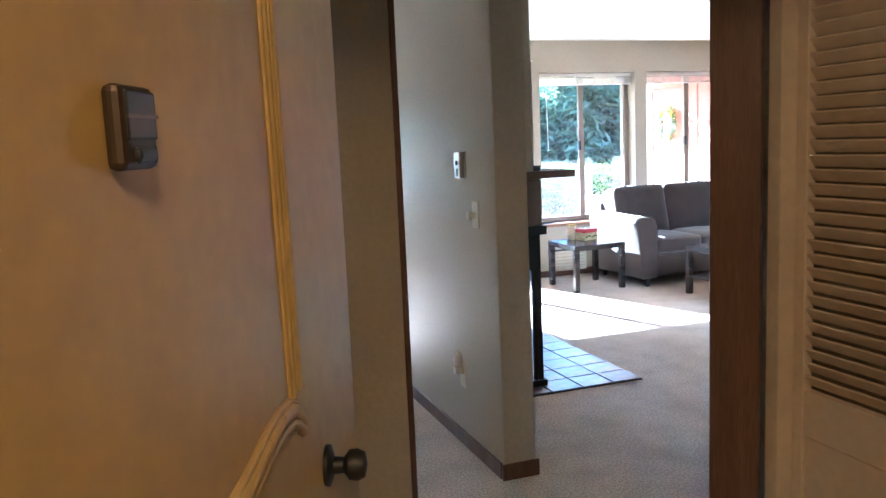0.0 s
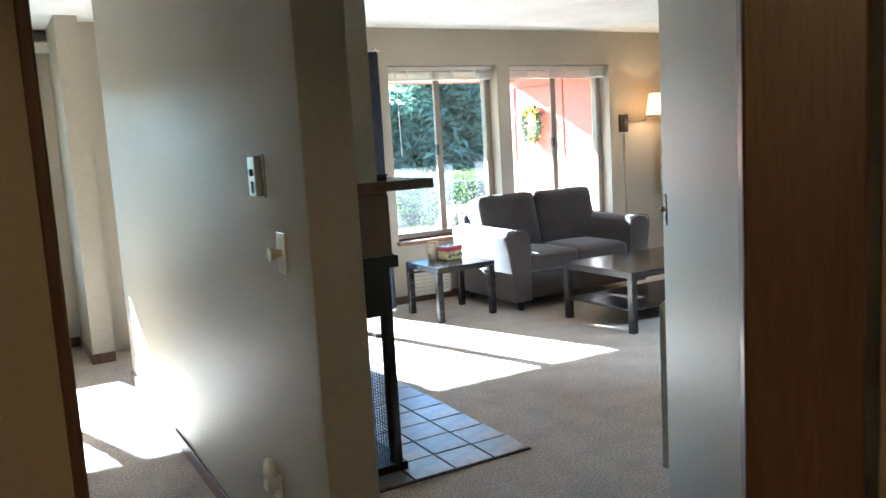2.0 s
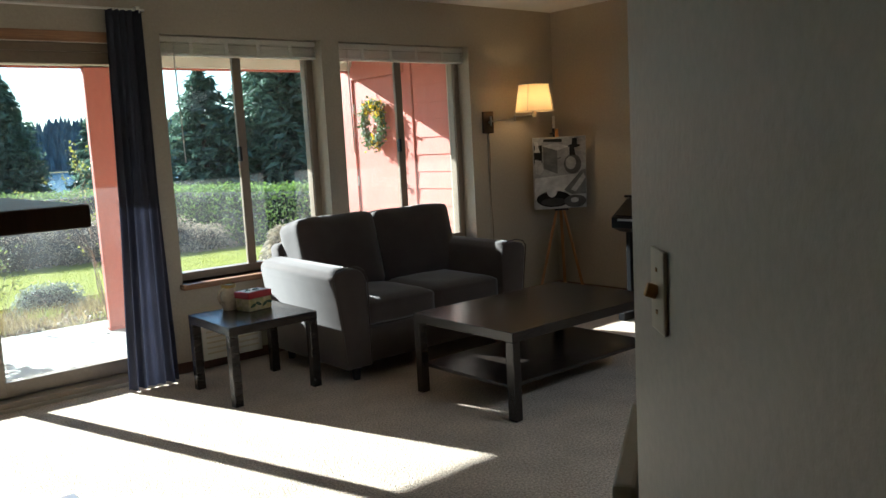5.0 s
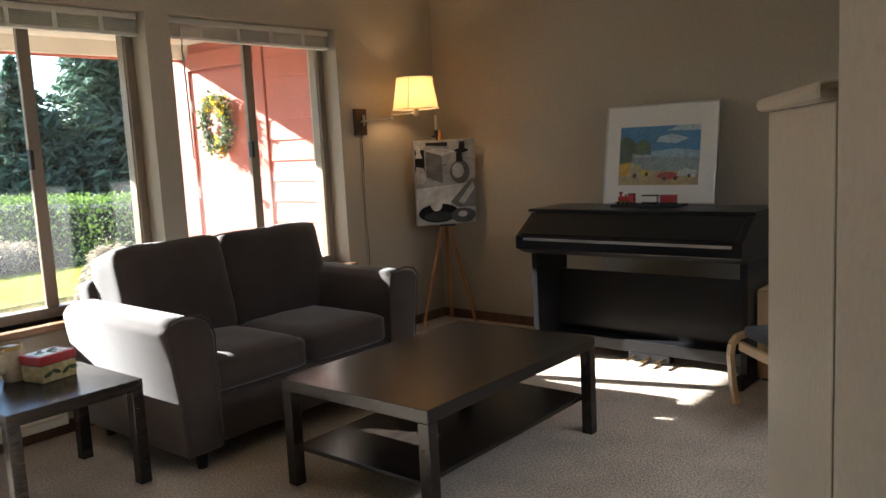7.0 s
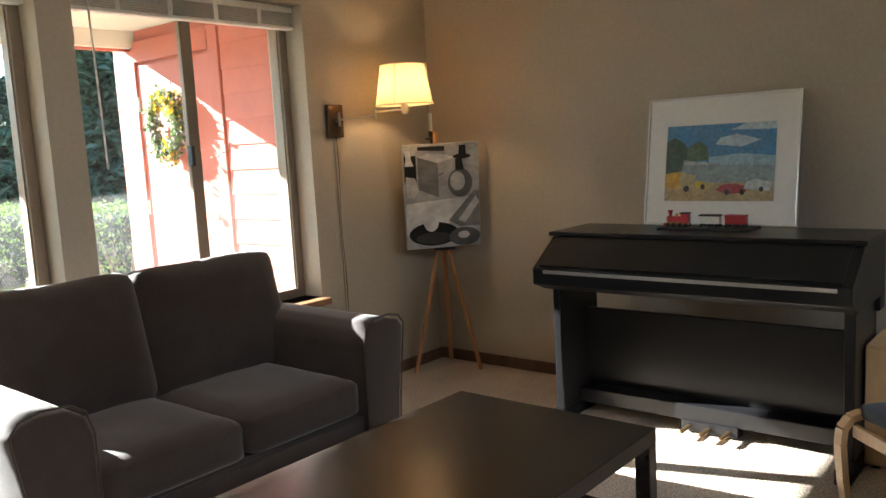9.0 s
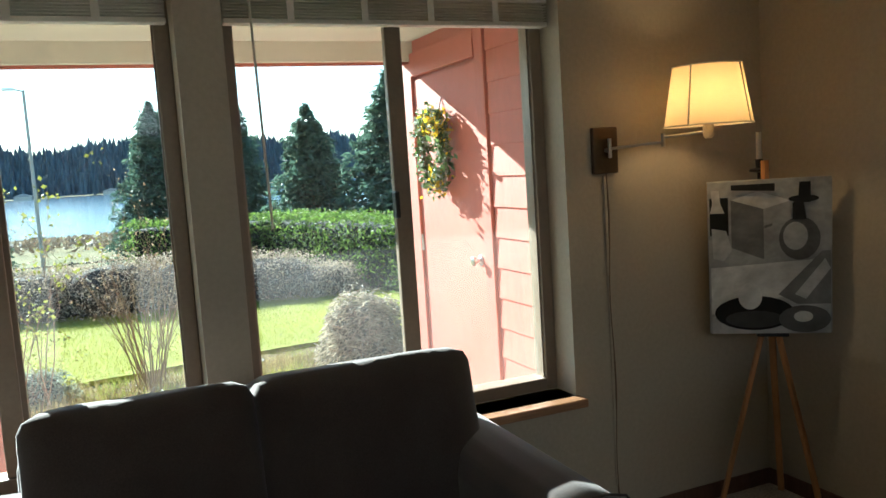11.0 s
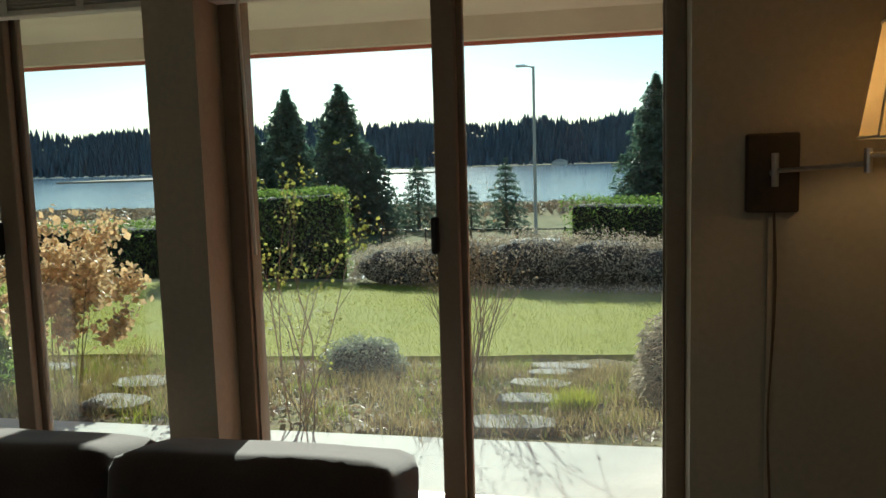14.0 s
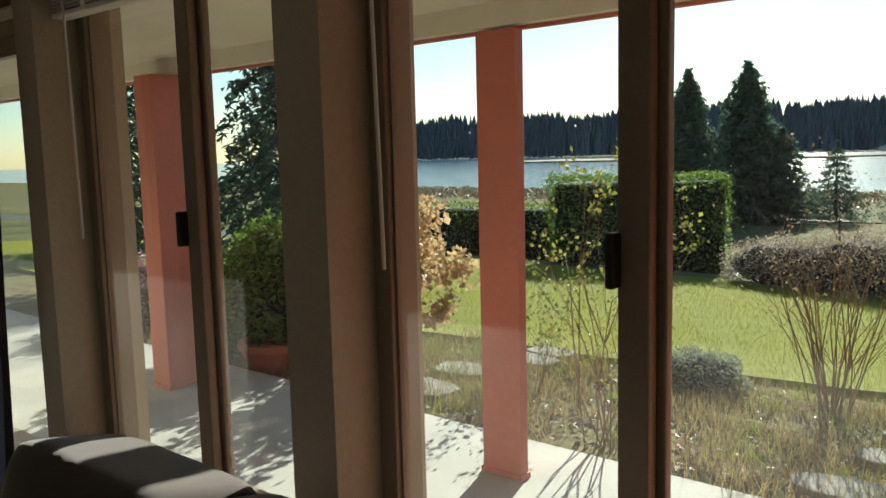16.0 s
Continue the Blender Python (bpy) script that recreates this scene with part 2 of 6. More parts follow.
# ---- the plan ----
CEILING = 2.47
YI, YO, YW = 7.11, 7.40, 7.29             # window wall: inner face, outer face, glass
XE = 7.27                                  # wall behind the piano
HEAD = 2.14


def wall_x(x0, x1, y0, y1, z1, openings):
    """A wall along x with openings (x0, x1, z0, z1)."""
    bm = bmesh.new()
    x = x0
    for a, b, za, zb in sorted(openings):
        box(bm, x, a, y0, y1, 0, z1)
        if za > 0:
            box(bm, a, b, y0, y1, 0, za)
        box(bm, a, b, y0, y1, zb, z1)
        x = b
    box(bm, x, x1, y0, y1, 0, z1)
    bmesh.ops.remove_doubles(bm, verts=bm.verts, dist=1e-4)
    return bm


DOOR = (1.72, 3.60, 0.02, 2.08)
WB = (3.73, 4.88, 0.575, HEAD)
WC = (5.028, 6.27, 0.575, HEAD)
structure("floor", boxed(-3.0, 7.5, -0.18, 7.9, -0.12, 0.0), CARPET, "beige cut-pile carpet in sun and shade", "carpet")
structure("ceiling", boxed(-3.0, 7.6, -0.24, 7.9, CEILING, CEILING + 0.12), CEIL, "white textured ceiling", "ceiling")
structure("wall_north", wall_x(1.22, XE + 0.15, YI, YO, CEILING, [DOOR, WB, WC]), PAINT, "taupe painted wall with sliding door and two windows", "wall")
structure("wall_east", boxed(XE, XE + 0.15, 1.9, YI, 0, CEILING), PAINT, "taupe painted wall behind the piano", "wall")
structure("wall_south", boxed(3.45, XE, 1.78, 1.9, 0, CEILING), PAINT, "plain taupe wall at the back of the room", "wall")
# wall with the thermostat, and the chimney breast beside it
structure("wall_thermostat", boxed(1.236, 1.39, 2.59, 6.15, 0, CEILING, bevel=0.012), PAINT, "taupe wall with orange-peel texture", "wall", soft=30)
structure("wall_dining_pier", boxed(1.07, 1.22, 6.83, 7.58, 0, CEILING), PAINT, "taupe wall pier between dining room and living room", "wall")
structure("wall_dining", wall_x(-3.0, 1.22, 7.58, 7.86, CEILING, [(-0.75, 0.74, 0.62, 2.12)]), PAINT, "taupe dining room wall with a window", "wall")
structure("wall_west", boxed(-3.15, -3.0, -0.5, 7.86, 0, CEILING), PAINT, "plain taupe dining room wall", "wall")
# entry: wall with the hooks, diagonal wall, closet
structure("wall_entry", boxed(-3.0, 0.585, 1.80, 1.92, 0, CEILING, bevel=0.004), PAINT, "dim taupe entry wall with hooks", "wall")
U = Vector((0.653, 0.757))                 # along the diagonal wall
N = Vector((-0.757, 0.653))                # its face looks this way
G = Vector((2.83, 2.92))
S = G - U * 2.20
E1 = Vector((3.45, 3.33))
E2 = Vector((4.0, 3.58))


def strip(a, b, thick, z0, z1, bevel=0.0):
    """An upright slab from a to b whose thickness lies to the right of that way."""
    d = (Vector(b) - Vector(a)).normalized()
    r = Vector((d.y, -d.x)) * thick
    a, b = Vector(a), Vector(b)
    return prism([tuple(a), tuple(b), tuple(b + r), tuple(a + r)], z0, z1, bevel)


structure("wall_diagonal", strip(S, G, 0.12, 0, CEILING, 0.006), PAINT, "taupe diagonal hall wall with knockdown texture", "wall")
structure("wall_hall_end", strip(G + Vector((0.012, 0.008)), E1, 0.12, 0, CEILING, 0.006), PAINT, "taupe wall beside the piano room", "wall")
structure("wall_half", strip(E1 + Vector((0.004, 0.002)), E2, 0.12, 0, 1.39, 0.004), PAINT, "taupe half-height wall with a painted cap", "wall")
dd = (E2 - E1).normalized()
structure("trim_half_wall_cap", strip(E1 + Vector((-dd.y, dd.x)) * 0.02 + dd * 0.004, E2 + Vector((-dd.y, dd.x)) * 0.02 + dd * 0.025, 0.14, 1.39, 1.415, 0.011), PAINT, "painted cap on the half-height wall", "trim")
LC = E1 - dd * 0.08
structure("wall_low", prism([tuple(v) for v in (E1 + Vector((-0.54, 0.84)) * 0.05 - Vector((0.84, 0.54)) * 0.11, E1 + Vector((-0.54, 0.84)) * 0.006 - Vector((0.84, 0.54)) * 0.11,
          E1 + Vector((-0.54, 0.84)) * 0.006 - Vector((0.84, 0.54)) * 0.60, E1 + Vector((-0.54, 0.84)) * 0.05 - Vector((0.84, 0.54)) * 0.60)], 0, 0.72, 0.008), PAINT, "low taupe ledge against the wall", "ledge")
JA, JB = Vector((1.231, 1.19)), Vector((1.318, 1.10))
structure("door_casing", strip(JA, JB, -0.075, 0, CEILING - 0.004, 0.004), TRIM, "dark brown wooden door casing", "casing")
structure("wall_closet", boxed(1.43, 1.55, -0.5, 1.06, 0, CEILING), PAINT, "closet side wall", "wall")
structure("wall_closet_back", boxed(1.55, 3.45, 1.0, 1.12, 0, CEILING), PAINT, "plain wall behind the closet", "wall")
structure("wall_hall_back", boxed(3.45, 3.57, 1.0, 1.78, 0, CEILING), PAINT, "plain wall behind the hall", "wall")
structure("wall_front", wall_x(-3.0, 1.43, -0.24, -0.12, CEILING, [(-0.28, 0.815, 0.0, 2.08)]), PAINT, "front wall with the entrance door opening", "wall")
structure("ground_porch", boxed(-1.6, 1.8, -3.2, -0.24, -0.16, -0.04), CONCRETE, "concrete porch at the front door", "porch")
structure("wall_porch_left", boxed(-1.75, -1.6, -3.2, -0.242, -0.1, 2.6), PAINT, "taupe porch wall", "wall")
structure("wall_porch_right", boxed(1.8, 1.95, -3.2, -0.242, -0.1, 2.6), PAINT, "taupe porch wall", "wall")
structure("door_sill", boxed(-0.275, 0.81, -0.239, -0.121, -0.05, 0.012, 0.003), BRONZE, "worn bronze door sill", "door sill")
# added out of view to keep sky light off the open front door
structure("wall_porch_front", boxed(-1.75, 1.95, -3.35, -3.2, -0.1, 2.6), PAINT, "unseen added wall keeping sky light out of the porch", "wall")
structure("ceiling_porch", boxed(-1.75, 1.95, -3.2, -0.242, 2.48, 2.6), SOFFIT, "cream porch ceiling", "ceiling")

# baseboards
structure("baseboard_east", boxed(XE - 0.013, XE - 0.001, 1.95, YI - 0.002, 0.001, 0.07, bevel=0.003), TRIM, "brown wooden baseboard", "baseboard")
structure("baseboard_north", boxed(3.62, XE - 0.015, YI - 0.013, YI - 0.001, 0.001, 0.07, bevel=0.003), TRIM, "brown wooden baseboard", "baseboard")
structure("baseboard_thermostat", boxed(1.223, 1.235, 2.60, 6.15, 0.001, 0.075, bevel=0.003), TRIM, "brown wooden baseboard", "baseboard")
structure("baseboard_thermostat_end", boxed(1.223, 1.402, 2.577, 2.589, 0.001, 0.075, bevel=0.003), TRIM, "brown wooden baseboard", "baseboard")
structure("baseboard_pier", boxed(1.057, 1.069, 6.84, 7.578, 0.001, 0.075, bevel=0.003), TRIM, "brown wooden baseboard", "baseboard")
structure("baseboard_pier_end", boxed(1.057, 1.22, 6.817, 6.829, 0.001, 0.075, bevel=0.003), TRIM, "brown wooden baseboard", "baseboard")
structure("baseboard_dining", boxed(-2.9, 1.056, 7.567, 7.579, 0.001, 0.075, bevel=0.003), TRIM, "brown wooden baseboard", "baseboard")


# ---- windows and the sliding door ----
def window(name, o, mullion, label, y=YW, blind=True, sill=True, wand=True):
    x0, x1, z0, z1 = o
    w = thing(name, label, "window", pose((x0 + x1) / 2, y, z0), kind="structure")
    hx, h = (x1 - x0) / 2, z1 - z0
    mx = mullion - (x0 + x1) / 2
    f = 0.05
    bm = bmesh.new()
    box(bm, -hx, -hx + f, -0.045, 0.045, 0, h, 0.004)
    box(bm, hx - f, hx, -0.045, 0.045, 0, h, 0.004)
    box(bm, -hx + f, hx - f, -0.045, 0.045, 0, f, 0.004)
    box(bm, -hx + f, hx - f, -0.045, 0.045, h - f, h, 0.004)
    for s in (-1, 1):                       # raised tracks along the jambs
        box(bm, s * (hx - f) - 0.006, s * (hx - f) + 0.006, -0.03, -0.018, f, h - f)
    part("window_frame", bm, ALU, w)
    bm = bmesh.new()
    box(bm, mx - 0.012, mx + 0.05, -0.032, 0.0, f, h - f, 0.004)
    box(bm, mx + 0.018, mx + 0.066, 0.003, 0.03, f, h - f, 0.004)
    m = part("mullion", bm, ALU, w)
    part("latch", boxed(mx - 0.022, mx - 0.004, -0.062, -0.02, (1.33 - z0), (1.43 - z0), 0.006), BLACK, m, "black sash latch")
    for a, b, yy in ((-hx + f, mx + 0.02, -0.016), (mx + 0.03, hx - f, 0.016)):
        g = part("pane", boxed(a, b, yy - 0.002, yy + 0.002, f, h - f), GLASS, w)
        g.visible_shadow = False
    if sill:
        s = part("sill", boxed(-hx - 0.02, hx + 0.02, YI - y - 0.06, -0.047, -0.035, 0.0, 0.006), SILLWOOD, w, "varnished wooden sill")
    if blind:
        b = thing("venetian_blind", "raised white venetian blind bunched at the window head", "blind", pose((x0 + x1) / 2, y - 0.10, z1), "blinds at the windows")
        part("headrail", boxed(-hx + 0.012, hx - 0.012, -0.025, 0.025, -0.04, -0.004, 0.004), BLIND, b)
        for k in range(6):
            part("slat", boxed(-hx + 0.016, hx - 0.016, -0.025, 0.025, -0.052 - 0.010 * k, -0.049 - 0.010 * k), BLIND, b)
        part("bottom_rail", boxed(-hx + 0.014, hx - 0.014, -0.026, 0.026, -0.125, -0.108, 0.004), BLIND, b)
        for k in (-0.62, -0.2, 0.2, 0.62):
            part("tape", boxed(hx * k - 0.012, hx * k + 0.012, -0.0285, -0.0265, -0.12, -0.005), WHITE, b)
        if wand:
            part("wand", rodded((-hx + 0.10, -0.03, -0.05), (-hx + 0.115, -0.03, -0.80), 0.0045), WHITE, b, "clear plastic tilt wand")
    return w


window("window_1", WB, 4.279, "bronze-framed sliding window over a wooden sill")
window("window_2", WC, 5.636, "bronze-framed sliding window over a wooden sill")
window("window_3", (-0.75, 0.74, 0.62, 2.12), 0.0, "bronze-framed dining room window", y=7.70, sill=False)
structure("sill_dining", boxed(-0.80, 0.79, 7.53, 7.65, 0.585, 0.618, 0.006), SILLWOOD, "wooden sill in the dining room", "sill")


def sliding_door():
    x0, x1, z0, z1 = DOOR
    w = thing("door_1", "sliding glass patio door in a bronze frame", "door", pose((x0 + x1) / 2, YW, z0), kind="structure")
    hx, h = (x1 - x0) / 2, z1 - z0
    bm = bmesh.new()
    box(bm, -hx, -hx + 0.05, -0.06, 0.06, 0, h, 0.004)
    box(bm, hx - 0.05, hx, -0.06, 0.06, 0, h, 0.004)
    box(bm, -hx + 0.05, hx - 0.05, -0.06, 0.06, h - 0.05, h, 0.004)
    part("door_frame", bm, ALU, w)
    part("track", boxed(-hx + 0.05, hx - 0.05, -0.16, 0.06, -0.018, 0.03, 0.004), ALU, w)
    for a, b, yy in ((-hx + 0.05, 0.04, 0.02), (-0.04, hx - 0.05, -0.025)):
        bm = bmesh.new()
        for p in ((a, a + 0.065, 0.03, h - 0.05), (b - 0.065, b, 0.03, h - 0.05), (a + 0.065, b - 0.065, 0.03, 0.12), (a + 0.065, b - 0.065, h - 0.12, h - 0.05)):
            box(bm, p[0], p[1], yy - 0.018, yy + 0.018, p[2], p[3], 0.003)
        leaf = part("door_panel", bm, ALU, w)
        g = part("pane", boxed(a + 0.06, b - 0.06, yy - 0.003, yy + 0.003, 0.11, h - 0.11), GLASS, leaf)
        g.visible_shadow = False
    part("handle", boxed(hx - 0.10, hx - 0.075, -0.085, -0.045, 0.95, 1.15, 0.008), BLACK, w, "black pull handle")
    part("valance_board", boxed(-hx, hx, -0.185, -0.165, h - 0.01, h + 0.05, 0.003), SILLWOOD, w)
    return w


sliding_door()


def curtain():
    c = thing("curtain", "slate-blue curtain gathered beside the patio door", "curtain", pose(3.455, 7.02, 0.01))
    bm = bmesh.new()
    n, rows = 44, 14
    grid = []
    for j in range(rows + 1):
        z = 2.24 * j / rows
        half = 0.105 + 0.05 * (1 - j / rows) ** 1.6
        off = 0.06 * (j / rows) - 0.02
        row = []
        for i in range(n + 1):
            u = i / n
            row.append(bm.verts.new((off + (u - 0.5) * 2 * half, 0.035 * math.sin(u * 2 * math.pi * 5.5 + 0.25 * math.sin(j * 0.7)) * (0.65 + 0.35 * math.sin(u * 9)) - 0.06 * (1 - j / rows), z)))
        grid.append(row)
    for j in range(rows):
        for i in range(n):
            bm.faces.new((grid[j][i], grid[j][i + 1], grid[j + 1][i + 1], grid[j + 1][i]))
    bmesh.ops.solidify(bm, geom=bm.faces[:], thickness=0.003)
    part("cloth", bm, CURTAIN, c, soft=60)
    r = thing("curtain_rod", "thin metal curtain rod above the patio door", "curtain rod", pose(2.6, 7.03, 2.255))
    part("pole", rodded((-1.1, 0, 0), (1.02, 0, 0), 0.008), WHITE, r)
    for x in (-1.0, 0.98):
        part("bracket", boxed(x - 0.012, x + 0.012, -0.012, 0.08, -0.02, 0.02, 0.003), WHITE, r)


curtain()


# ---- low tables ----
def low_table(name, label, lx, ly, m, shelf):
    t = thing(name, label, "table", m)
    top = 0.05
    part("tabletop", boxed(0, lx, 0, ly, 0.45 - top, 0.45, 0.0025), BLACKBROWN, t)
    for x in (0.0005, lx - 0.0505):
        for y in (0.0005, ly - 0.0505):
            part("leg", boxed(x, x + 0.05, y, y + 0.05, 0, 0.399, 0.002), BLACKBROWN, t)
    if shelf:
        part("shelf", boxed(0.015, lx - 0.015, 0.052, ly - 0.052, 0.155, 0.175, 0.002), BLACKBROWN, t)
    return t


low_table("side_table", "small black-brown square side table beside the sofa", 0.55, 0.55, pose(3.588, 6.17, 0), False)
low_table("coffee_table", "black-brown coffee table with a lower shelf", 1.18, 0.78, pose(4.44, 4.86, 0), True)


# ---- sofa ----
def puff(bm, x0, x1, y0, y1, z0, z1, bulge, m=None, n=10, soft_edge=0.55):
    """A stuffed cushion: a box with swelling faces and soft edges."""
    tmp = bmesh.new()
    bmesh.ops.create_cube(tmp, size=2)
    bmesh.ops.subdivide_edges(tmp, edges=tmp.edges[:], cuts=n, use_grid_fill=True)
    c = Vector(((x0 + x1) / 2, (y0 + y1) / 2, (z0 + z1) / 2))
    hl = Vector(((x1 - x0) / 2, (y1 - y0) / 2, (z1 - z0) / 2))
    small = min(hl)
    for v in tmp.verts:
        p = v.co.copy()
        q = Vector([math.copysign(abs(a) ** 0.85, a) for a in p])
        w = Vector((hl.x * q.x, hl.y * q.y, hl.z * q.z))
        inner = Vector([max(-hh + small * soft_edge, min(hh - small * soft_edge, ww)) for hh, ww in zip(hl, w)])
        d = w - inner
        if d.length > small * soft_edge:
            d *= small * soft_edge / d.length
        w = inner + d
        ax = max(range(3), key=lambda i: abs(p[i]))
        o = [i for i in range(3) if i != ax]
        thin = 1.0 if hl[ax] == small else 0.22
        w[ax] += math.copysign(thin * bulge * (1 - p[o[0]] ** 4) * (1 - p[o[1]] ** 4), p[ax])
        w += Vector((noise.noise(w * 6 + c), noise.noise(w * 6 + c + Vector((9, 0, 0))), noise.noise(w * 6 + c + Vector((0, 9, 0))))) * 0.006
        v.co = c + w
    if m is not None:
        bmesh.ops.transform(tmp, matrix=m, verts=tmp.verts)
    me = bpy.data.meshes.new("tmp")
    tmp.to_mesh(me)
    tmp.free()
    bm.from_mesh(me)
    bpy.data.meshes.remove(me)


def puffed(*a, **k):
    bm = bmesh.new()
    puff(bm, *a, **k)
    return bm


def piping(points, r=0.005, n=6):
    """One continuous round cord through the points."""
    bm = bmesh.new()
    pts = [Vector(p) for p in points]
    rings = []
    for k, p in enumerate(pts):
        d = (pts[min(k + 1, len(pts) - 1)] - pts[max(k - 1, 0)]).normalized()
        u = d.orthogonal().normalized() if not rings else (side - d * side.dot(d)).normalized()
        side = u
        v = d.cross(u)
        rings.append([bm.verts.new(p + (u * math.cos(2 * math.pi * i / n) + v * math.sin(2 * math.pi * i / n)) * r) for i in range(n)])
    for a, b in zip(rings, rings[1:]):
        for i in range(n):
            bm.faces.new((a[i], a[(i + 1) % n], b[(i + 1) % n], b[i]))
    bm.faces.new(rings[0][::-1])
    bm.faces.new(rings[-1])
    return bm


def sofa():
    s = thing("sofa", "charcoal microfibre two-seat sofa with flared arms, partly in sun", "sofa", pose(4.185, 6.03, 0))
    w, d = 1.55, 0.95
    part("base", boxed(0.10, w - 0.10, 0.05, d - 0.04, 0.10, 0.315, 0.02, 3), SOFA, s)
    part("front_rail", boxed(0.16, w - 0.16, 0.028, 0.05, 0.10, 0.31, 0.01), SOFA, s)
    for flip in (0, 1):
        prof = [(0.225, 0.09), (0.225, 0.60), (0.205, 0.665), (0.16, 0.695), (0.08, 0.70), (0.02, 0.685), (-0.008, 0.65), (-0.002, 0.60), (0.012, 0.50), (0.03, 0.36), (0.042, 0.22), (0.05, 0.09)]
        if flip:
            prof = [(w - x, z) for x, z in prof]
        bm = side_prism(prof, 0.0, d - 0.06, 0.012, 2)
        for v in bm.verts:                  # the arm rises a little towards the back and its front edge is rounded
            v.co.z *= 0.978
            v.co.z += 0.012 * max(0.0, v.co.y) * (v.co.z / 0.7)
        a = part("arm", bm, SOFA, s, soft=50)
        pts = [(x, -0.002, z) for x, z in prof[0:]]
        part("piping", piping(pts, 0.004), SOFA, a)
    bm = bmesh.new()
    vs = box(bm, 0.14, w - 0.14, 0.0, 0.16, 0.25, 0.78, 0.045, 3)
    bmesh.ops.transform(bm, matrix=pose(0, d - 0.20, 0.02, -10), verts=bm.verts)
    part("back_frame", bm, SOFA, s, soft=50)
    mid = w / 2
    for x0, x1 in ((0.226, mid - 0.004), (mid + 0.004, w - 0.226)):
        part("seat_cushion", puffed(x0, x1, 0.03, 0.66, 0.315, 0.46, 0.02, soft_edge=0.42), SOFA, s, soft=70)
        part("back_cushion", puffed(x0 - 0.05 * (x0 < 0.5), x1 + 0.12 * (x1 > 1), 0.0, 0.29, 0.0, 0.505, 0.045, m=pose(0, 0.560, 0.455, -13), soft_edge=0.26), SOFA, s, soft=70)
    for x in (0.13, w - 0.19):
        for y in (0.05, d - 0.12):
            bm = lathe([(0.022, 0), (0.03, 0.09), (0.03, 0.10)], 12)
            bmesh.ops.translate(bm, vec=(x + 0.03, y + 0.03, 0), verts=bm.verts)
            part("foot", bm, BLACK, s, "black wooden foot", soft=40)
    return s


sofa()


# ---- digital piano ----
def piano():
    p = thing("digital_piano", "black digital piano with its lid closed against the wall", "piano", pose(6.47, 4.49, 0))
    L = 1.37
    prof = [(0.0, 0.70), (0.0, 0.775), (0.19, 0.90), (0.55, 0.905), (0.55, 0.60), (0.46, 0.60), (0.46, 0.66), (0.10, 0.66)]
    part("case", side_prism([(x, z) for x, z in prof], 0.0, L, 0.006), PIANO, p)
    part("lid", boxed(0.0, 0.245, 0.035, L - 0.035, 0.0, 0.012, 0.003, m=pose(0.008, 0, 0.781, 0, -33.3)), PIANO, p)
    part("top_board", boxed(0.17, 0.565, -0.012, L + 0.012, 0.905, 0.925, 0.006), PIANO, p)
    part("key_strip", boxed(-0.005, -0.001, 0.05, L - 0.06, 0.752, 0.768, 0.001), CHROME, p, "silver strip along the key lid")
    for y in (0.02, L - 0.06):
        part("side_panel", boxed(0.14, 0.50, y, y + 0.04, 0.06, 0.66, 0.005), PIANO, p)
        part("foot_rail", boxed(0.04, 0.60, y - 0.01, y + 0.05, 0.0, 0.06, 0.006), PIANO, p)
    part("back_panel", boxed(0.40, 0.42, 0.06, L - 0.06, 0.13, 0.52, 0.003), PIANO, p)
    part("stretcher", boxed(0.30, 0.42, 0.06, L - 0.06, 0.055, 0.13, 0.006), PIANO, p)
    box_m = part("pedal_box", boxed(0.29, 0.36, 0.52, 0.78, 0.01, 0.06, 0.006), PIANO, p)
    for k in (0.56, 0.65, 0.74):
        bm = bmesh.new()
        box(bm, 0.20, 0.30, k - 0.011, k + 0.011, 0.030, 0.040, 0.004)
        bmesh.ops.create_uvsphere(bm, u_segments=10, v_segments=6, radius=0.014, matrix=Matrix.Translation((0.20, k, 0.034)) @ Matrix.Diagonal((1.2, 1, 0.4, 1)))
        part("pedal", bm, BRASS, p, "brass pedal", soft=50)
    return p


piano()


# ---- outdoors ----
def ground_z(x, y):
    """Garden just below the patio, falling gently, then a slope down to the lake."""
    if y < 9.6:
        return -0.13
    if y < 12.5:
        return -0.09 - 0.18 * (y - 9.6) / 2.9
    if y < 18.5:
        return -0.27 - 0.18 * (y - 12.5) / 6.0
    if y < 24:
        return -0.45 - 1.6 * (y - 18.5) / 5.5
    return max(-9.0, -2.05 - 0.042 * (y - 24))


GRASS = mat("lawn", (0.22, 0.225, 0.022), 0.95, vary=0.35, grain=30, blotch=0.6, bump=0.6, dist=0.02, tone=(0.21, 0.22, 0.04), spec=0.1)
SOIL = mat("garden_soil", (0.16, 0.125, 0.08), 0.95, vary=0.4, grain=14, blotch=1.4, bump=0.9, dist=0.03, tone=(0.17, 0.15, 0.07), spec=0.1)
FIELD = mat("dry_field", (0.17, 0.15, 0.075), 0.95, vary=0.3, grain=0.6, blotch=0.05, bump=0.3, tone=(0.10, 0.11, 0.05), spec=0.03)
WATER = mat("lake_water", (0.03, 0.09, 0.16), 0.14, vary=0.1, grain=1.2, blotch=0.02, bump=0.35, dist=0.15, stretch=(0.35, 1, 1))
ASPHALT = mat("asphalt", (0.06, 0.06, 0.062), 0.8, vary=0.2)
HEDGE = leaf_mat("laurel_leaf", (0.13, 0.20, 0.04), 0.55, 0.5)
CONIFER = leaf_mat("fir_needles", (0.085, 0.135, 0.095), 0.5, 0.42)
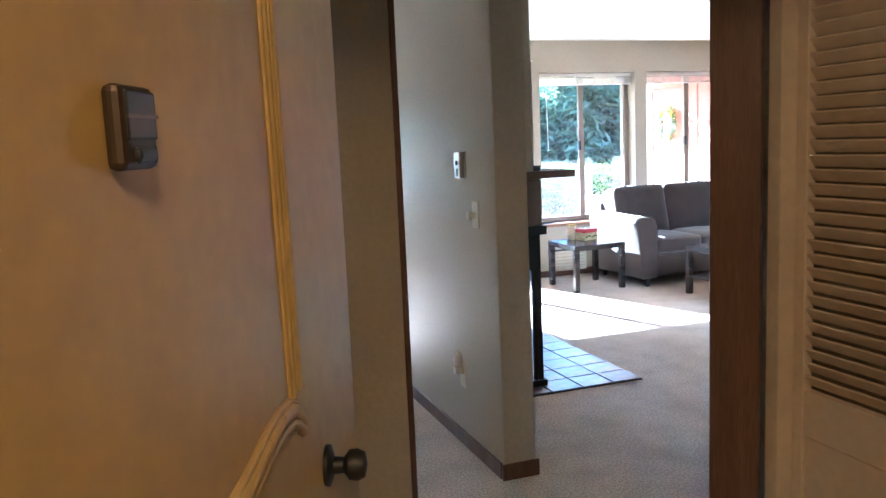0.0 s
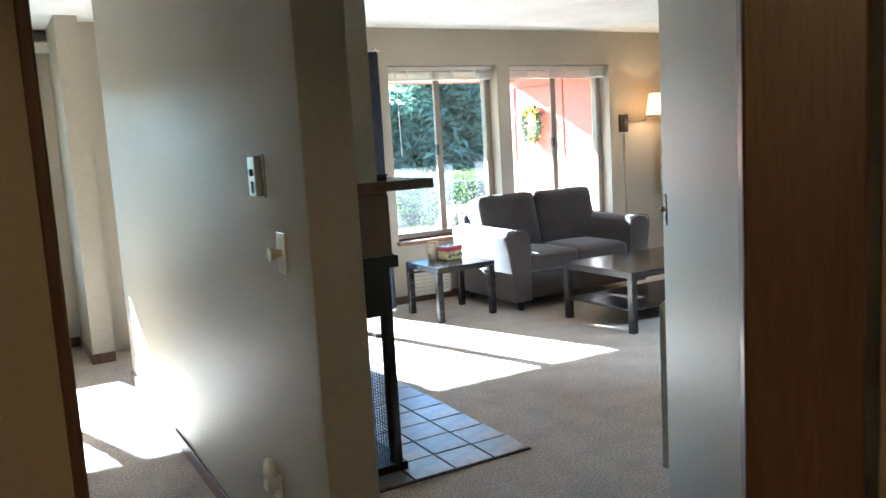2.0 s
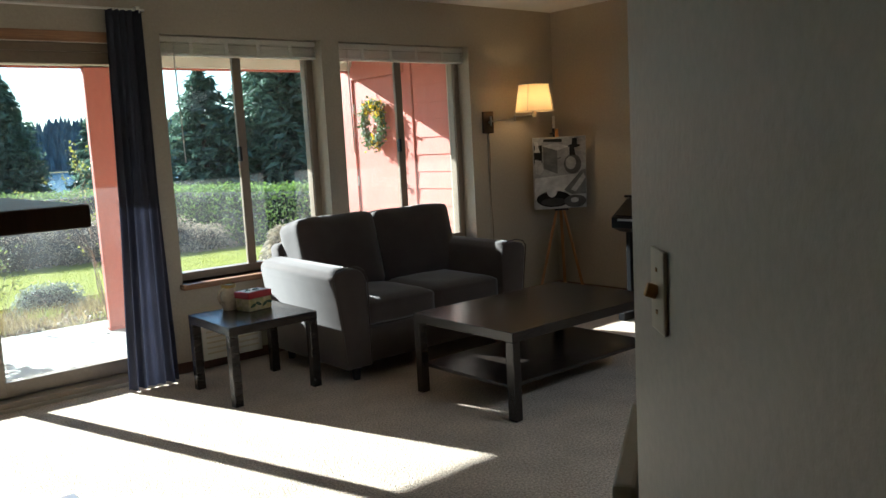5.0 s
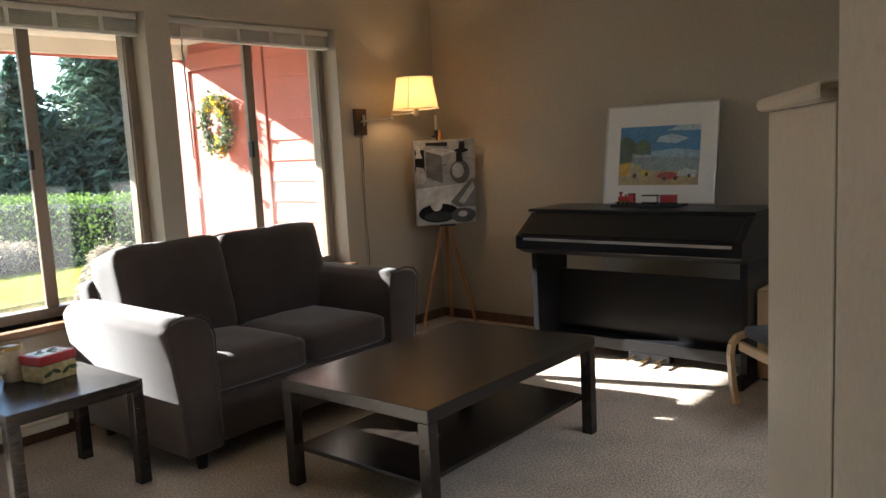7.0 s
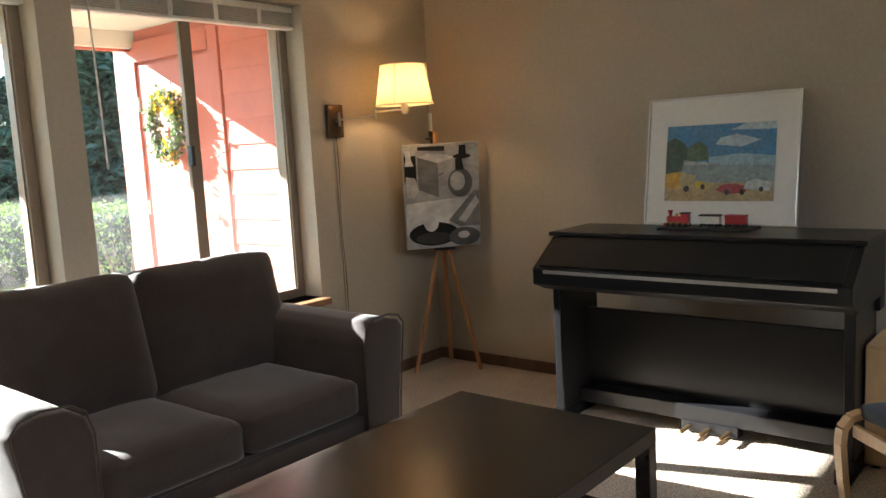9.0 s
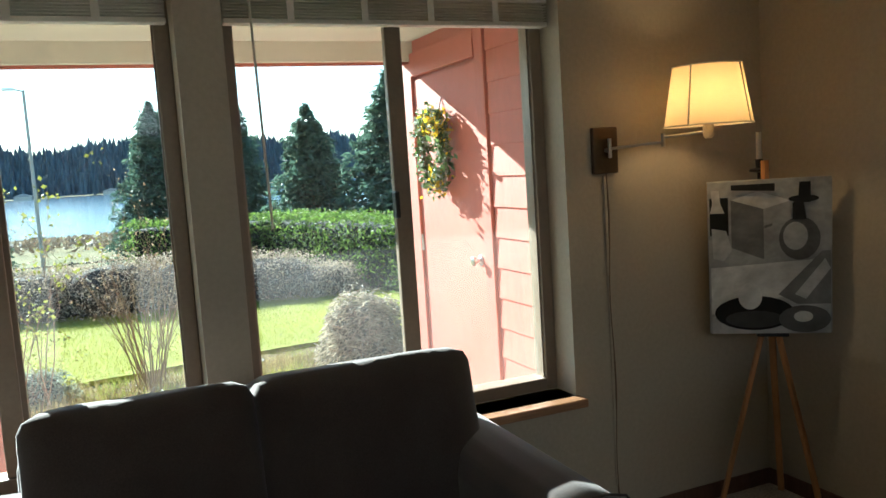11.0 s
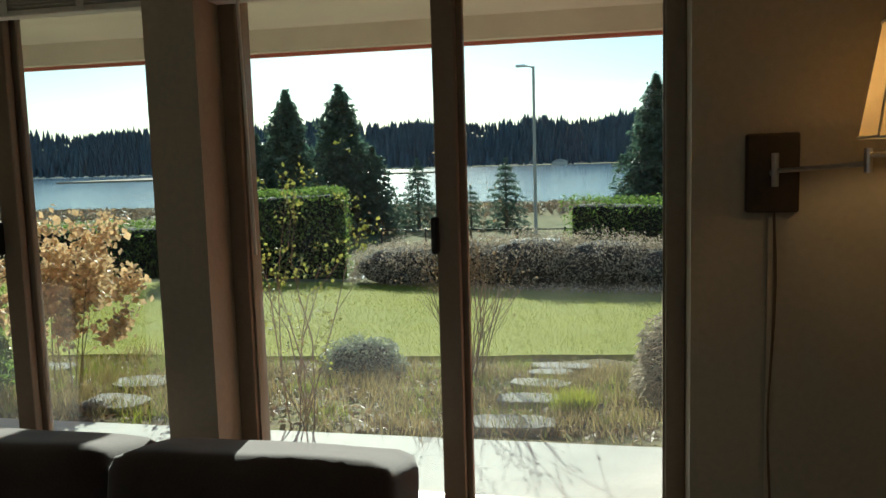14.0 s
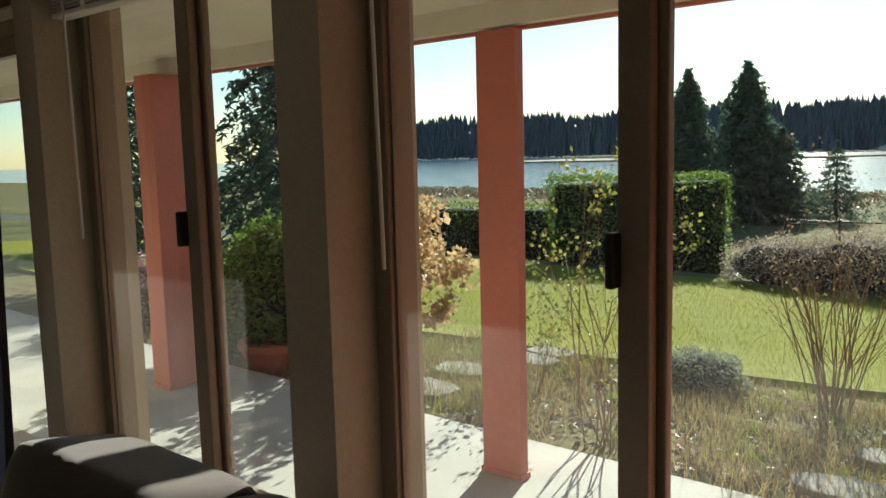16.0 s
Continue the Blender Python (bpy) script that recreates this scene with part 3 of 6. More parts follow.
BARK = mat("bark", (0.10, 0.075, 0.055), 0.9, vary=0.3, grain=30)
# distance haze is mixed into this base colour, bluer than the near firs
FARWOOD_HAZED = leaf_mat("hazed_woods", (0.062, 0.095, 0.118), 0.35, 0.15)


def terrain():
    bm = bmesh.new()
    xs = [-1500, -500, -200, -90, -45] + [-30 + 3 * i for i in range(24)] + [60, 110, 220, 500, 1500]
    ys = [7.4, 9.55, 9.6, 10.3, 11, 12.5, 14, 16, 18.5, 21, 24, 30, 45, 70, 110, 160, 210, 400, 900, 1500]
    g = [[bm.verts.new((x, y, ground_z(x, y))) for x in xs] for y in ys]
    for j in range(len(ys) - 1):
        for i in range(len(xs) - 1):
            bm.faces.new((g[j][i], g[j][i + 1], g[j + 1][i + 1], g[j + 1][i]))
    return bm


structure("ground", terrain(), FIELD, "dry winter field sloping down to a lake", "ground")
structure("ground_south", boxed(-60, 60, -60, -3.2, -0.3, -0.17), FIELD, "ground behind the house", "ground")
structure("patio", boxed(-6, 9.5, 7.40, 9.66, -0.20, -0.05, 0.01), CONCRETE, "concrete patio under the eave", "patio")


def lawn_edge(x):
    """Where the turf begins, seen from the house."""
    return 11.72 + 0.12 * max(-1.0, min(7.0, x - 0.5)) + 0.05 * math.sin(x * 1.3) + 0.02 * math.sin(x * 6.1)


def turf():
    bm = bmesh.new()
    nx, ny = 120, 16
    g = []
    for j in range(-1, ny + 1):
        row = []
        for i in range(nx + 1):
            x = -14 + 24 * i / nx
            e = lawn_edge(x)
            y = e + (17.6 - e) * max(0, j) / ny
            z = ground_z(x, y) + (-0.05 if j < 0 else 0.055 + 0.012 * noise.noise(Vector((x * 1.5, y * 1.5, 0))))
            row.append(bm.verts.new((x, y, z)))
        g.append(row)
    for j in range(ny + 1):
        for i in range(nx):
            bm.faces.new((g[j][i], g[j][i + 1], g[j + 1][i + 1], g[j + 1][i]))
    return bm


structure("lawn", turf(), GRASS, "sunlit green lawn", "lawn", soft=50)
structure("lake", boxed(-1400, 1400, 170, 1050, -8.7, -8.5), WATER, "bright lake beyond the field", "lake")
structure("porch_ceiling", boxed(-6, 9.5, 7.40, 9.15, 2.28, 2.36), SOFFIT, "cream painted porch ceiling", "ceiling")
structure("eave_beam", boxed(-6, 9.5, 9.15, 9.215, 2.165, 2.42), SOFFIT, "cream painted inner side of the eave beam", "eave")
structure("eave_fascia", boxed(-6, 9.5, 9.218, 9.26, 2.149, 2.42), RED, "red painted eave fascia", "eave")
structure("roof", prism([(-6.4, -3.6), (9.9, -3.6), (9.9, 9.6), (-6.4, 9.6)], 2.62, 2.75), SOFFIT, "roof over the house", "roof")


def porch_post(m, w, d, label):
    p = thing("porch_post", label, "post", m, "porch posts")
    part("shaft", boxed(0, w, 0, d, 0.02, 2.20, 0.006), RED, p)
    part("plinth", boxed(-0.008, w + 0.008, -0.008, d + 0.008, 0, 0.03, 0.004), RED, p)
    return p


porch_post(pose(3.865, 9.14, -0.05), 0.235, 0.065, "red painted porch post on the patio")


# ---- entry ----
def front_door():
    d = thing("front_door", "cream panelled entrance door standing half open", "door", pose(-0.205, -0.085, 0.012, 0, 0, 68.2))
    L, H, f = 1.0, 2.03, -0.0225
    part("leaf", boxed(-0.065, L, f, 0.0225, 0, H, 0.003), DOORPAINT, d)

    def mould(pts, bars):
        bm = bmesh.new()
        for dx, dz, rr in bars:
            line = [Vector((x + dx, f - 0.001, z + dz)) for x, z in pts]
            for a, b in zip(line, line[1:]):
                rod(bm, a, b, rr, n=8)
            for a in line[1:-1]:
                bmesh.ops.create_icosphere(bm, subdivisions=1, radius=rr, matrix=Matrix.Translation(a))
        return bm

    bars = ((0.016, 0, 0.005), (0.004, 0, 0.004), (-0.020, 0, 0.006), (-0.034, 0, 0.004))
    part("stile_moulding", mould([(0.557, 1.195), (0.540, 1.60), (0.53, 1.93)], bars), DOORPAINT, d, soft=60)
    part("top_moulding", mould([(0.02, 1.935), (0.53, 1.935)], ((0, 0, 0.009), (0, -0.018, 0.007))), DOORPAINT, d, soft=60)
    for z0, nm in ((0.0, "arched_moulding"), (-0.10, "lower_arched_moulding")):
        sweep = [(0.575, 1.155), (0.550, 1.172), (0.515, 1.186), (0.46, 1.192), (0.40, 1.187), (0.34, 1.178), (0.25, 1.170), (0.14, 1.165), (0.02, 1.163)]
        part(nm, mould([(x - 0.10 * (z0 < 0), z + z0) for x, z in sweep], ((0, 0.010, 0.006), (0, 0, 0.011), (0, -0.016, 0.008))), DOORPAINT, d, soft=60)
    part("lower_panel", boxed(0.05, 0.50, f - 0.006, f, 0.22, 0.85, 0.005), DOORPAINT, d)
    vx = VIEWER_X
    v = part("door_viewer", boxed(vx - 0.028, vx + 0.028, f - 0.013, f, VIEWER_Z - 0.027, VIEWER_Z + 0.027, 0.005), mat("bronze_viewer", (0.05, 0.032, 0.018), 0.5, metal=0.4), d, "bronze door viewer with a dark window")
    part("viewer_window", boxed(vx - 0.023, vx + 0.023, f - 0.015, f - 0.0125, VIEWER_Z - 0.008, VIEWER_Z + 0.023, 0.002), BLACK, v)
    part("viewer_shelf", boxed(vx - 0.024, vx + 0.024, f - 0.016, f - 0.0145, VIEWER_Z + 0.006, VIEWER_Z + 0.008), BRONZE, v)
    part("viewer_button", boxed(vx - 0.016, vx + 0.016, f - 0.018, f - 0.0125, VIEWER_Z - 0.023, VIEWER_Z - 0.012, 0.004), BLACK, v)
    for z, k in ((KNOB_Z, 0.023), (KNOB_Z - 0.11, 0.025)):
        bm = lathe([(k * 1.3, 0), (k * 1.3, 0.006), (k * 0.55, 0.012), (k * 0.5, 0.026), (k * 0.95, 0.034), (k, 0.046), (k * 0.8, 0.056), (0, 0.06)], 20)
        bmesh.ops.transform(bm, matrix=pose(KNOB_X, f, z, 90), verts=bm.verts)
        part("door_knob" if z < KNOB_Z else "deadbolt", bm, BLACK if z == KNOB_Z else BRONZE, d, "dark bronze lock", soft=40)
    part("lock_plate", boxed(L, L + 0.002, -0.012, 0.012, 0.93, 1.08), BRASS, d)


VIEWER_X, VIEWER_Z, KNOB_X, KNOB_Z = 0.128, 1.510, 0.715, 1.035
front_door()


def louvre_door():
    d = thing("closet_door", "ivory louvred folding closet door", "door", pose(1.38, 1.05, 0.02, 0, 0, -90))
    H = 2.02
    for x0, W in ((0.0, 0.40), (0.43, 0.40), (0.86, 0.28)):
        for a, b in ((x0, x0 + 0.034), (x0 + W - 0.034, x0 + W)):
            part("stile", boxed(a, b, 0.0, 0.03, 0, H, 0.003), LOUVER, d)
        for a, b in ((0, 0.12), (0.70, 0.82), (H - 0.09, H)):
            part("rail", boxed(x0 + 0.034, x0 + W - 0.034, 0.002, 0.028, a, b, 0.002), LOUVER, d)
        z = 0.845
        while z < H - 0.11:
            part("slat", boxed(x0 + 0.035, x0 + W - 0.035, -0.0185, 0.0185, -0.003, 0.003, 0.002, 1, m=pose(0, 0.016, z, -54)), LOUVER, d)
            z += 0.0345
        part("lower_panel", boxed(x0 + 0.034, x0 + W - 0.034, 0.008, 0.022, 0.12, 0.70, 0.004), LOUVER, d)
    return d


louvre_door()
structure("closet_frame", boxed(1.335, 1.425, 1.052, 1.098, 0, 2.1, 0.004), LOUVER, "ivory painted closet frame", "frame")
structure("closet_header", boxed(1.345, 1.425, -0.115, 1.05, 2.05, CEILING - 0.003, 0.003), PAINT, "wall above the closet doors", "wall")
structure("trim_entry_corner", boxed(0.571, 0.590, 1.792, 1.801, 0, CEILING - 0.004, 0.004), TRIM, "dark corner trim", "trim")


def key_rack():
    k = thing("key_rack", "brass treble-clef key rack hung with keys and a leash", "key rack", pose(0.34, 1.80, 1.14))
    m = mat("dull_brass", (0.25, 0.18, 0.09), 0.45, metal=0.8)
    for i in range(5):
        part("staff_bar", boxed(-0.075, 0.055, -0.014, -0.006, 0.035 + 0.022 * i, 0.043 + 0.022 * i, 0.002), m, k)
    part("note_stem", boxed(0.0, 0.010, -0.02, -0.004, 0.0, 0.19, 0.003), m, k)
    part("note_flag", boxed(-0.002, 0.026, -0.018, -0.008, 0.175, 0.187, 0.004, m=pose(0, 0, 0, 0, 0, 0)), m, k)
    pts = []
    for i in range(40):
        a = i / 39
        if a < 0.5:
            t = a * 2
            pts.append((-0.052 + 0.022 * math.sin(t * 5.2), -0.014, 0.05 + 0.16 * t))
        else:
            t = (a - 0.5) * 2
            pts.append((-0.052 + (0.03 - 0.014 * t) * math.cos(1.7 - t * 7.5), -0.014, 0.205 - 0.16 * t + 0.012 * math.sin(t * 7)))
    part("treble_clef", piping(pts, 0.004), m, k, soft=60)
    for x in (-0.04, 0.005):
        part("hook", piping([(x, -0.01, 0.03), (x, -0.012, -0.03), (x + 0.008, -0.03, -0.045), (x + 0.01, -0.04, -0.03)], 0.003), m, k)
    for i, (dx, c) in enumerate(((-0.04, (0.55, 0.55, 0.5)), (-0.03, (0.2, 0.16, 0.1)))):
        part("key", boxed(dx - 0.008, dx + 0.008, -0.03, -0.027, -0.12 - 0.03 * i, -0.05, 0.002), mat("key_metal", c, 0.35, metal=0.9), k)
    part("tag", boxed(0.02, 0.034, -0.035, -0.028, -0.11, -0.06, 0.003), mat("red_tag", (0.45, 0.05, 0.04), 0.5), k)
    l = [(0.008, -0.03, -0.03), (-0.002, -0.03, -0.2), (-0.01, -0.03, -0.45), (-0.005, -0.03, -0.7), (0.02, -0.03, -0.74), (0.045, -0.03, -0.7), (0.04, -0.03, -0.4), (0.02, -0.03, -0.15), (0.010, -0.03, -0.03)]
    part("leash", piping(l, 0.004), BLACK, k, "black leash", soft=60)


key_rack()


def wall_plate(name, label, cat, m, w, h, knob):
    p = thing(name, label, cat, m)
    part("plate", boxed(-w / 2, w / 2, -0.006, 0, -h / 2, h / 2, 0.003), IVORY if knob != "thermo" else mat("silver_plate", (0.42, 0.42, 0.42), 0.35, metal=0.7), p)
    if knob == "dimmer":
        bm = lathe([(0.012, 0), (0.012, 0.018), (0.020, 0.02), (0.020, 0.036), (0, 0.038)], 16)
        bmesh.ops.transform(bm, matrix=pose(0, -0.006, 0, 90), verts=bm.verts)
        part("knob", bm, IVORY, p, soft=40)
    elif knob == "toggle":
        part("toggle", boxed(-0.006, 0.006, -0.022, -0.004, -0.014, 0.006, 0.003, m=pose(0, 0, 0, -20)), BRASS, p, "brass toggle")
        for z in (-0.03, 0.03):
            part("screw", boxed(-0.003, 0.003, -0.008, -0.005, z - 0.003, z + 0.003, 0.001), BRASS, p)
    elif knob == "thermo":
        part("cover", boxed(-w / 2 + 0.004, w / 2 - 0.014, -0.028, -0.005, -h / 2 + 0.005, h / 2 - 0.005, 0.004), CHROME, p)
        part("dial", boxed(-0.012, 0.010, -0.034, -0.027, 0.0, 0.022, 0.004), BLACK, p)
        part("scale_window", boxed(-0.012, 0.010, -0.031, -0.027, -0.05, -0.015, 0.002), BLACK, p)
    else:
        for z in (-0.02, 0.02):
            part("socket", boxed(-0.016, 0.016, -0.008, -0.004, z - 0.014, z + 0.014, 0.003), IVORY, p)
    return p


wall_plate("thermostat", "silver wall thermostat with a dark dial", "thermostat", pose(1.2355, 2.955, 1.385, 0, 0, -90), 0.085, 0.13, "thermo")
wall_plate("dimmer_switch", "ivory dimmer switch plate with a round knob", "switch", pose(1.2355, 2.81, 1.165, 0, 0, -90), 0.075, 0.12, "dimmer")
wall_plate("outlet_plate", "ivory wall outlet plate", "outlet", pose(1.2355, 3.05, 0.36, 0, 0, -90), 0.075, 0.12, "outlet")
wall_plate("light_switch", "ivory toggle switch plate with brass screws", "switch", pose(*(G - U * 0.185 + N * 0.0005), 1.155, 0, 0, 49.2 + 180), 0.072, 0.118, "toggle")


def door_stop(y):
    d = thing("door_stop", "white-tipped spring door stop on the baseboard", "door stop", pose(1.223, y, 0.045))
    coil = [(-0.004 - 0.06 * k / 40, 0.006 * math.cos(k * 0.9), 0.006 * math.sin(k * 0.9)) for k in range(41)]
    part("spring", piping(coil, 0.0016), CHROME, d, "chrome spring", soft=60)
    part("base", rodded((0, 0, 0), (-0.006, 0, 0), 0.010, n=12), CHROME, d)
    part("tip", rodded((-0.062, 0, 0), (-0.078, 0, 0), 0.009, 0.007, n=12), WHITE, d, "white rubber tip")


door_stop(5.04)


def air_freshener():
    a = thing("air_freshener", "clear plug-in air freshener in the wall outlet", "air freshener", pose(1.2275, 3.05, 0.39, 0, 0, -90))
    part("body", boxed(-0.018, 0.018, -0.04, 0, -0.02, 0.02, 0.006), WHITE, a)
    bm = lathe([(0.0, 0), (0.02, 0.005), (0.024, 0.03), (0.017, 0.06), (0.008, 0.07), (0, 0.072)], 14)
    bmesh.ops.translate(bm, vec=(0, -0.02, 0.02), verts=bm.verts)
    part("bottle", bm, mat("milky_plastic", (0.75, 0.74, 0.72), 0.15, vary=0.03), a, soft=60)


air_freshener()


def porch_light():
    e = thing("ceiling_light", "round brass ceiling light on the front porch", "ceiling light", pose(-0.22, -1.3, 2.48))
    part("canopy", lathe([(0.0, -0.002), (0.07, -0.002), (0.06, -0.025), (0.0, -0.026)], 20), BRASS, e, soft=40)


porch_light()

# ---- fireplace ----
SOOT = mat("black_firebox_steel", (0.02, 0.02, 0.02), 0.6, vary=0.3)
BX0, BX1, BY0, BY1 = 1.392, 1.965, 3.70, 5.55
structure("wall_chimney", boxed(BX0, BX1, BY0, BY1, 0.95, CEILING, 0.006), PAINT, "taupe chimney breast above the fireplace", "wall")
structure("wall_fire_side", boxed(BX0, 1.55, BY0 + 0.002, BY1, 0, 0.95), SOOT, "black firebox side", "wall")
structure("trim_fire_apron", boxed(1.70, 2.005, BY0 - 0.012, BY1, 0.985, 1.245, 0.005), mat("brown_apron", (0.16, 0.10, 0.075), 0.55, vary=0.12), "brown apron below the mantel", "trim")


def mantel():
    m = thing("mantel_shelf", "dark brown wooden mantel shelf with a slim book on it", "mantel", pose(1.40, 3.58, 1.245))
    part("board", boxed(0.28, 0.82, 0.09, 2.1, 0.012, 0.055, 0.004), TRIM, m)
    part("bracket", boxed(0.2, 0.60, 0.115, 2.0, -0.01, 0.012, 0.004), TRIM, m)
    b = thing("box", "flat black box lying on the mantel shelf", "box", pose(1.72, 3.72, 1.30))
    part("body", boxed(0, 0.30, 0, 0.22, 0.001, 0.022, 0.003), BLACK, b)
    part("lid", boxed(-0.003, 0.303, -0.003, 0.223, 0.0225, 0.03, 0.002), BLACK, b)


mantel()


def fireplace():
    f = thing("fireplace", "black steel see-through fireplace with mesh screens and a log grate", "fireplace", pose(1.56, 3.71, 0))
    W, D, H = 0.44, 1.80, 0.945
    for x in (0.0, W - 0.045):
        for y in (0.0, D - 0.045):
            part("post", boxed(x, x + 0.045, y, y + 0.045, 0.04, 0.72, 0.003), SOOT, f)
    part("hood", boxed(0, W, 0, D, 0.72, H, 0.004), SOOT, f)
    part("hood_lip", boxed(-0.0, W + 0.03, -0.03, D, 0.93, 0.982, 0.004), SOOT, f)
    part("hearth_pan", boxed(0, W + 0.02, -0.01, D, 0.012, 0.05, 0.004), SOOT, f)
    bm = bmesh.new()
    for i in range(30):
        x = 0.045 + i * (W - 0.09) / 29
        box(bm, x - 0.0008, x + 0.0008, 0.010, 0.0116, 0.05, 0.72)
    for i in range(52):
        z = 0.05 + i * 0.67 / 51
        box(bm, 0.045, W - 0.045, 0.010, 0.0116, z - 0.0008, z + 0.0008)
    part("near_mesh", bm, SOOT, f, "fine black mesh screen")
    bm = bmesh.new()
    for i in range(70):
        y = 0.05 + i * (D - 0.1) / 69
        box(bm, W - 0.012, W - 0.0104, y - 0.0008, y + 0.0008, 0.05, 0.72)
    for i in range(40):
        z = 0.05 + i * 0.67 / 39
        box(bm, W - 0.012, W - 0.0104, 0.05, D - 0.05, z - 0.0008, z + 0.0008)
    part("front_mesh", bm, SOOT, f, "fine black mesh screen")
    for i in range(6):
        y = 0.55 + i * 0.12
        part("grate_bar", piping([(0.08, y, 0.07), (0.30, y, 0.07), (0.36, y, 0.17)], 0.009), SOOT, f)
    for i in range(3):
        bm = rodded((0.14 + 0.07 * i, 0.5, 0.12), (0.16 + 0.07 * i, 1.25, 0.125), 0.04, 0.036, 9)
        part("log", bm, BARK_LOG, f, "charred log")


BARK_LOG = mat("charred_wood", (0.05, 0.04, 0.035), 0.9, vary=0.3, grain=20)
fireplace()


def hung_frame():
    p = thing("picture_frame", "small black-framed drawing on the chimney breast", "picture", pose(1.665, 3.70, 1.545))
    w, h = 0.17, 0.30
    bm = bmesh.new()
    for a in ((-w / 2 - 0.025, -w / 2 + 0.005, 0, h), (w / 2 - 0.005, w / 2 + 0.025, 0, h), (-w / 2 + 0.005, w / 2 - 0.005, 0, 0.03), (-w / 2 + 0.005, w / 2 - 0.005, h - 0.03, h)):
        box(bm, a[0] + 0.05, a[1] + 0.05, -0.022, -0.001, a[2], a[3], 0.003)
    part("frame", bm, BLACK, p)
    part("mat_board", boxed(-w / 2 + 0.055, w / 2 + 0.045, -0.008, -0.002, 0.03, h - 0.03), WHITE, p)
    part("drawing", boxed(-w / 2 + 0.085, w / 2 + 0.01, -0.0095, -0.0085, 0.08, h - 0.09), mat("pencil_grey", (0.3, 0.3, 0.29), 0.8, vary=0.4, grain=60), p)


hung_frame()

# ---- sconce, easel, pictures ----
def sconce():
    s = thing("wall_lamp", "lit swing-arm wall lamp with a pleated cream shade", "lamp", pose(6.445, YI, 1.53))
    part("wall_plate", boxed(-0.058, 0.058, -0.022, 0, -0.09, 0.09, 0.006), BRONZE, s)
    part("pivot", rodded((0.0, -0.048, -0.03), (0.0, -0.048, 0.045), 0.008), CHROME, s)
    part("stub", rodded((0.0, -0.020, 0.0), (0.0, -0.05, 0.0), 0.008), CHROME, s)
    part("arm", rodded((0.0, -0.048, 0.005), (0.155, -0.175, 0.018), 0.0055), CHROME, s)
    part("joint", rodded((0.155, -0.175, 0.0), (0.155, -0.175, 0.05), 0.008), CHROME, s)
    part("arm", rodded((0.155, -0.175, 0.035), (0.267, -0.295, 0.045), 0.0055), CHROME, s)
    part("socket", lathe([(0.012, 0.02), (0.02, 0.03), (0.02, 0.075), (0.012, 0.08)], 14), IVORY, s, at=pose(0.267, -0.295, 0.0))
    m, t, p = nodes_of("cream_shade_cloth")
    p.inputs["Base Color"].default_value = (0.82, 0.72, 0.52, 1)
    p.inputs["Roughness"].default_value = 0.9
    tr, mx = t.nodes.new("ShaderNodeBsdfTranslucent"), t.nodes.new("ShaderNodeMixShader")
    wv = t.nodes.new("ShaderNodeTexNoise")
    wv.inputs["Scale"].default_value = 220
    tr.inputs["Color"].default_value = (0.92, 0.78, 0.52, 1)
    mr = t.nodes.new("ShaderNodeMapRange")
    mr.inputs["To Min"].default_value, mr.inputs["To Max"].default_value = 0.5, 0.75
    t.links.new(wv.outputs["Fac"], mr.inputs["Value"])
    t.links.new(mr.outputs["Result"], mx.inputs["Fac"])
    t.links.new(p.outputs["BSDF"], mx.inputs[1])
    t.links.new(tr.outputs["BSDF"], mx.inputs[2])
    t.links.new(mx.outputs["Shader"], t.nodes["Material Output"].inputs["Surface"])
    bm = bmesh.new()
    n = 32
    lo = [bm.verts.new((0.159 * math.cos(2 * math.pi * i / n), 0.159 * math.sin(2 * math.pi * i / n), 0.070)) for i in range(n)]
    hi = [bm.verts.new((0.123 * math.cos(2 * math.pi * i / n), 0.123 * math.sin(2 * math.pi * i / n), 0.285)) for i in range(n)]
    for i in range(n):
        bm.faces.new((lo[i], lo[(i + 1) % n], hi[(i + 1) % n], hi[i]))
    bmesh.ops.solidify(bm, geom=bm.faces[:], thickness=0.0015)
    sh = part("shade", bm, m, s, "cream cloth shade", at=pose(0.267, -0.295, 0.0), soft=60)
    for r, z in ((0.160, 0.070), (0.124, 0.285)):
        ring = [(r * math.cos(2 * math.pi * i / n), r * math.sin(2 * math.pi * i / n), z) for i in range(n + 1)]
        part("shade_trim", piping(ring, 0.003), IVORY, sh)
    for a in (0.4, 1.97, 3.54, 5.11):
        part("shade_seam", rodded((0.1602 * math.cos(a), 0.1602 * math.sin(a), 0.070), (0.1245 * math.cos(a), 0.1245 * math.sin(a), 0.285), 0.0028, n=6), IVORY, sh)
    c = thing("lamp_cord", "thin brown lamp cord hanging down the wall", "cord", pose(6.45, YI - 0.006, 0.07))
    pts = [(0.0 + 0.006 * math.sin(i * 0.8), -0.002, 1.375 - i * 0.085) for i in range(17)]
    part("cord", piping(pts, 0.0035), mat("brown_cord", (0.16, 0.11, 0.07), 0.6), c, soft=60)
    part("cord_cover", boxed(-0.012, 0.0, -0.004, 0.004, 0.1, 1.36, 0.002), PAINT, c)


sconce()


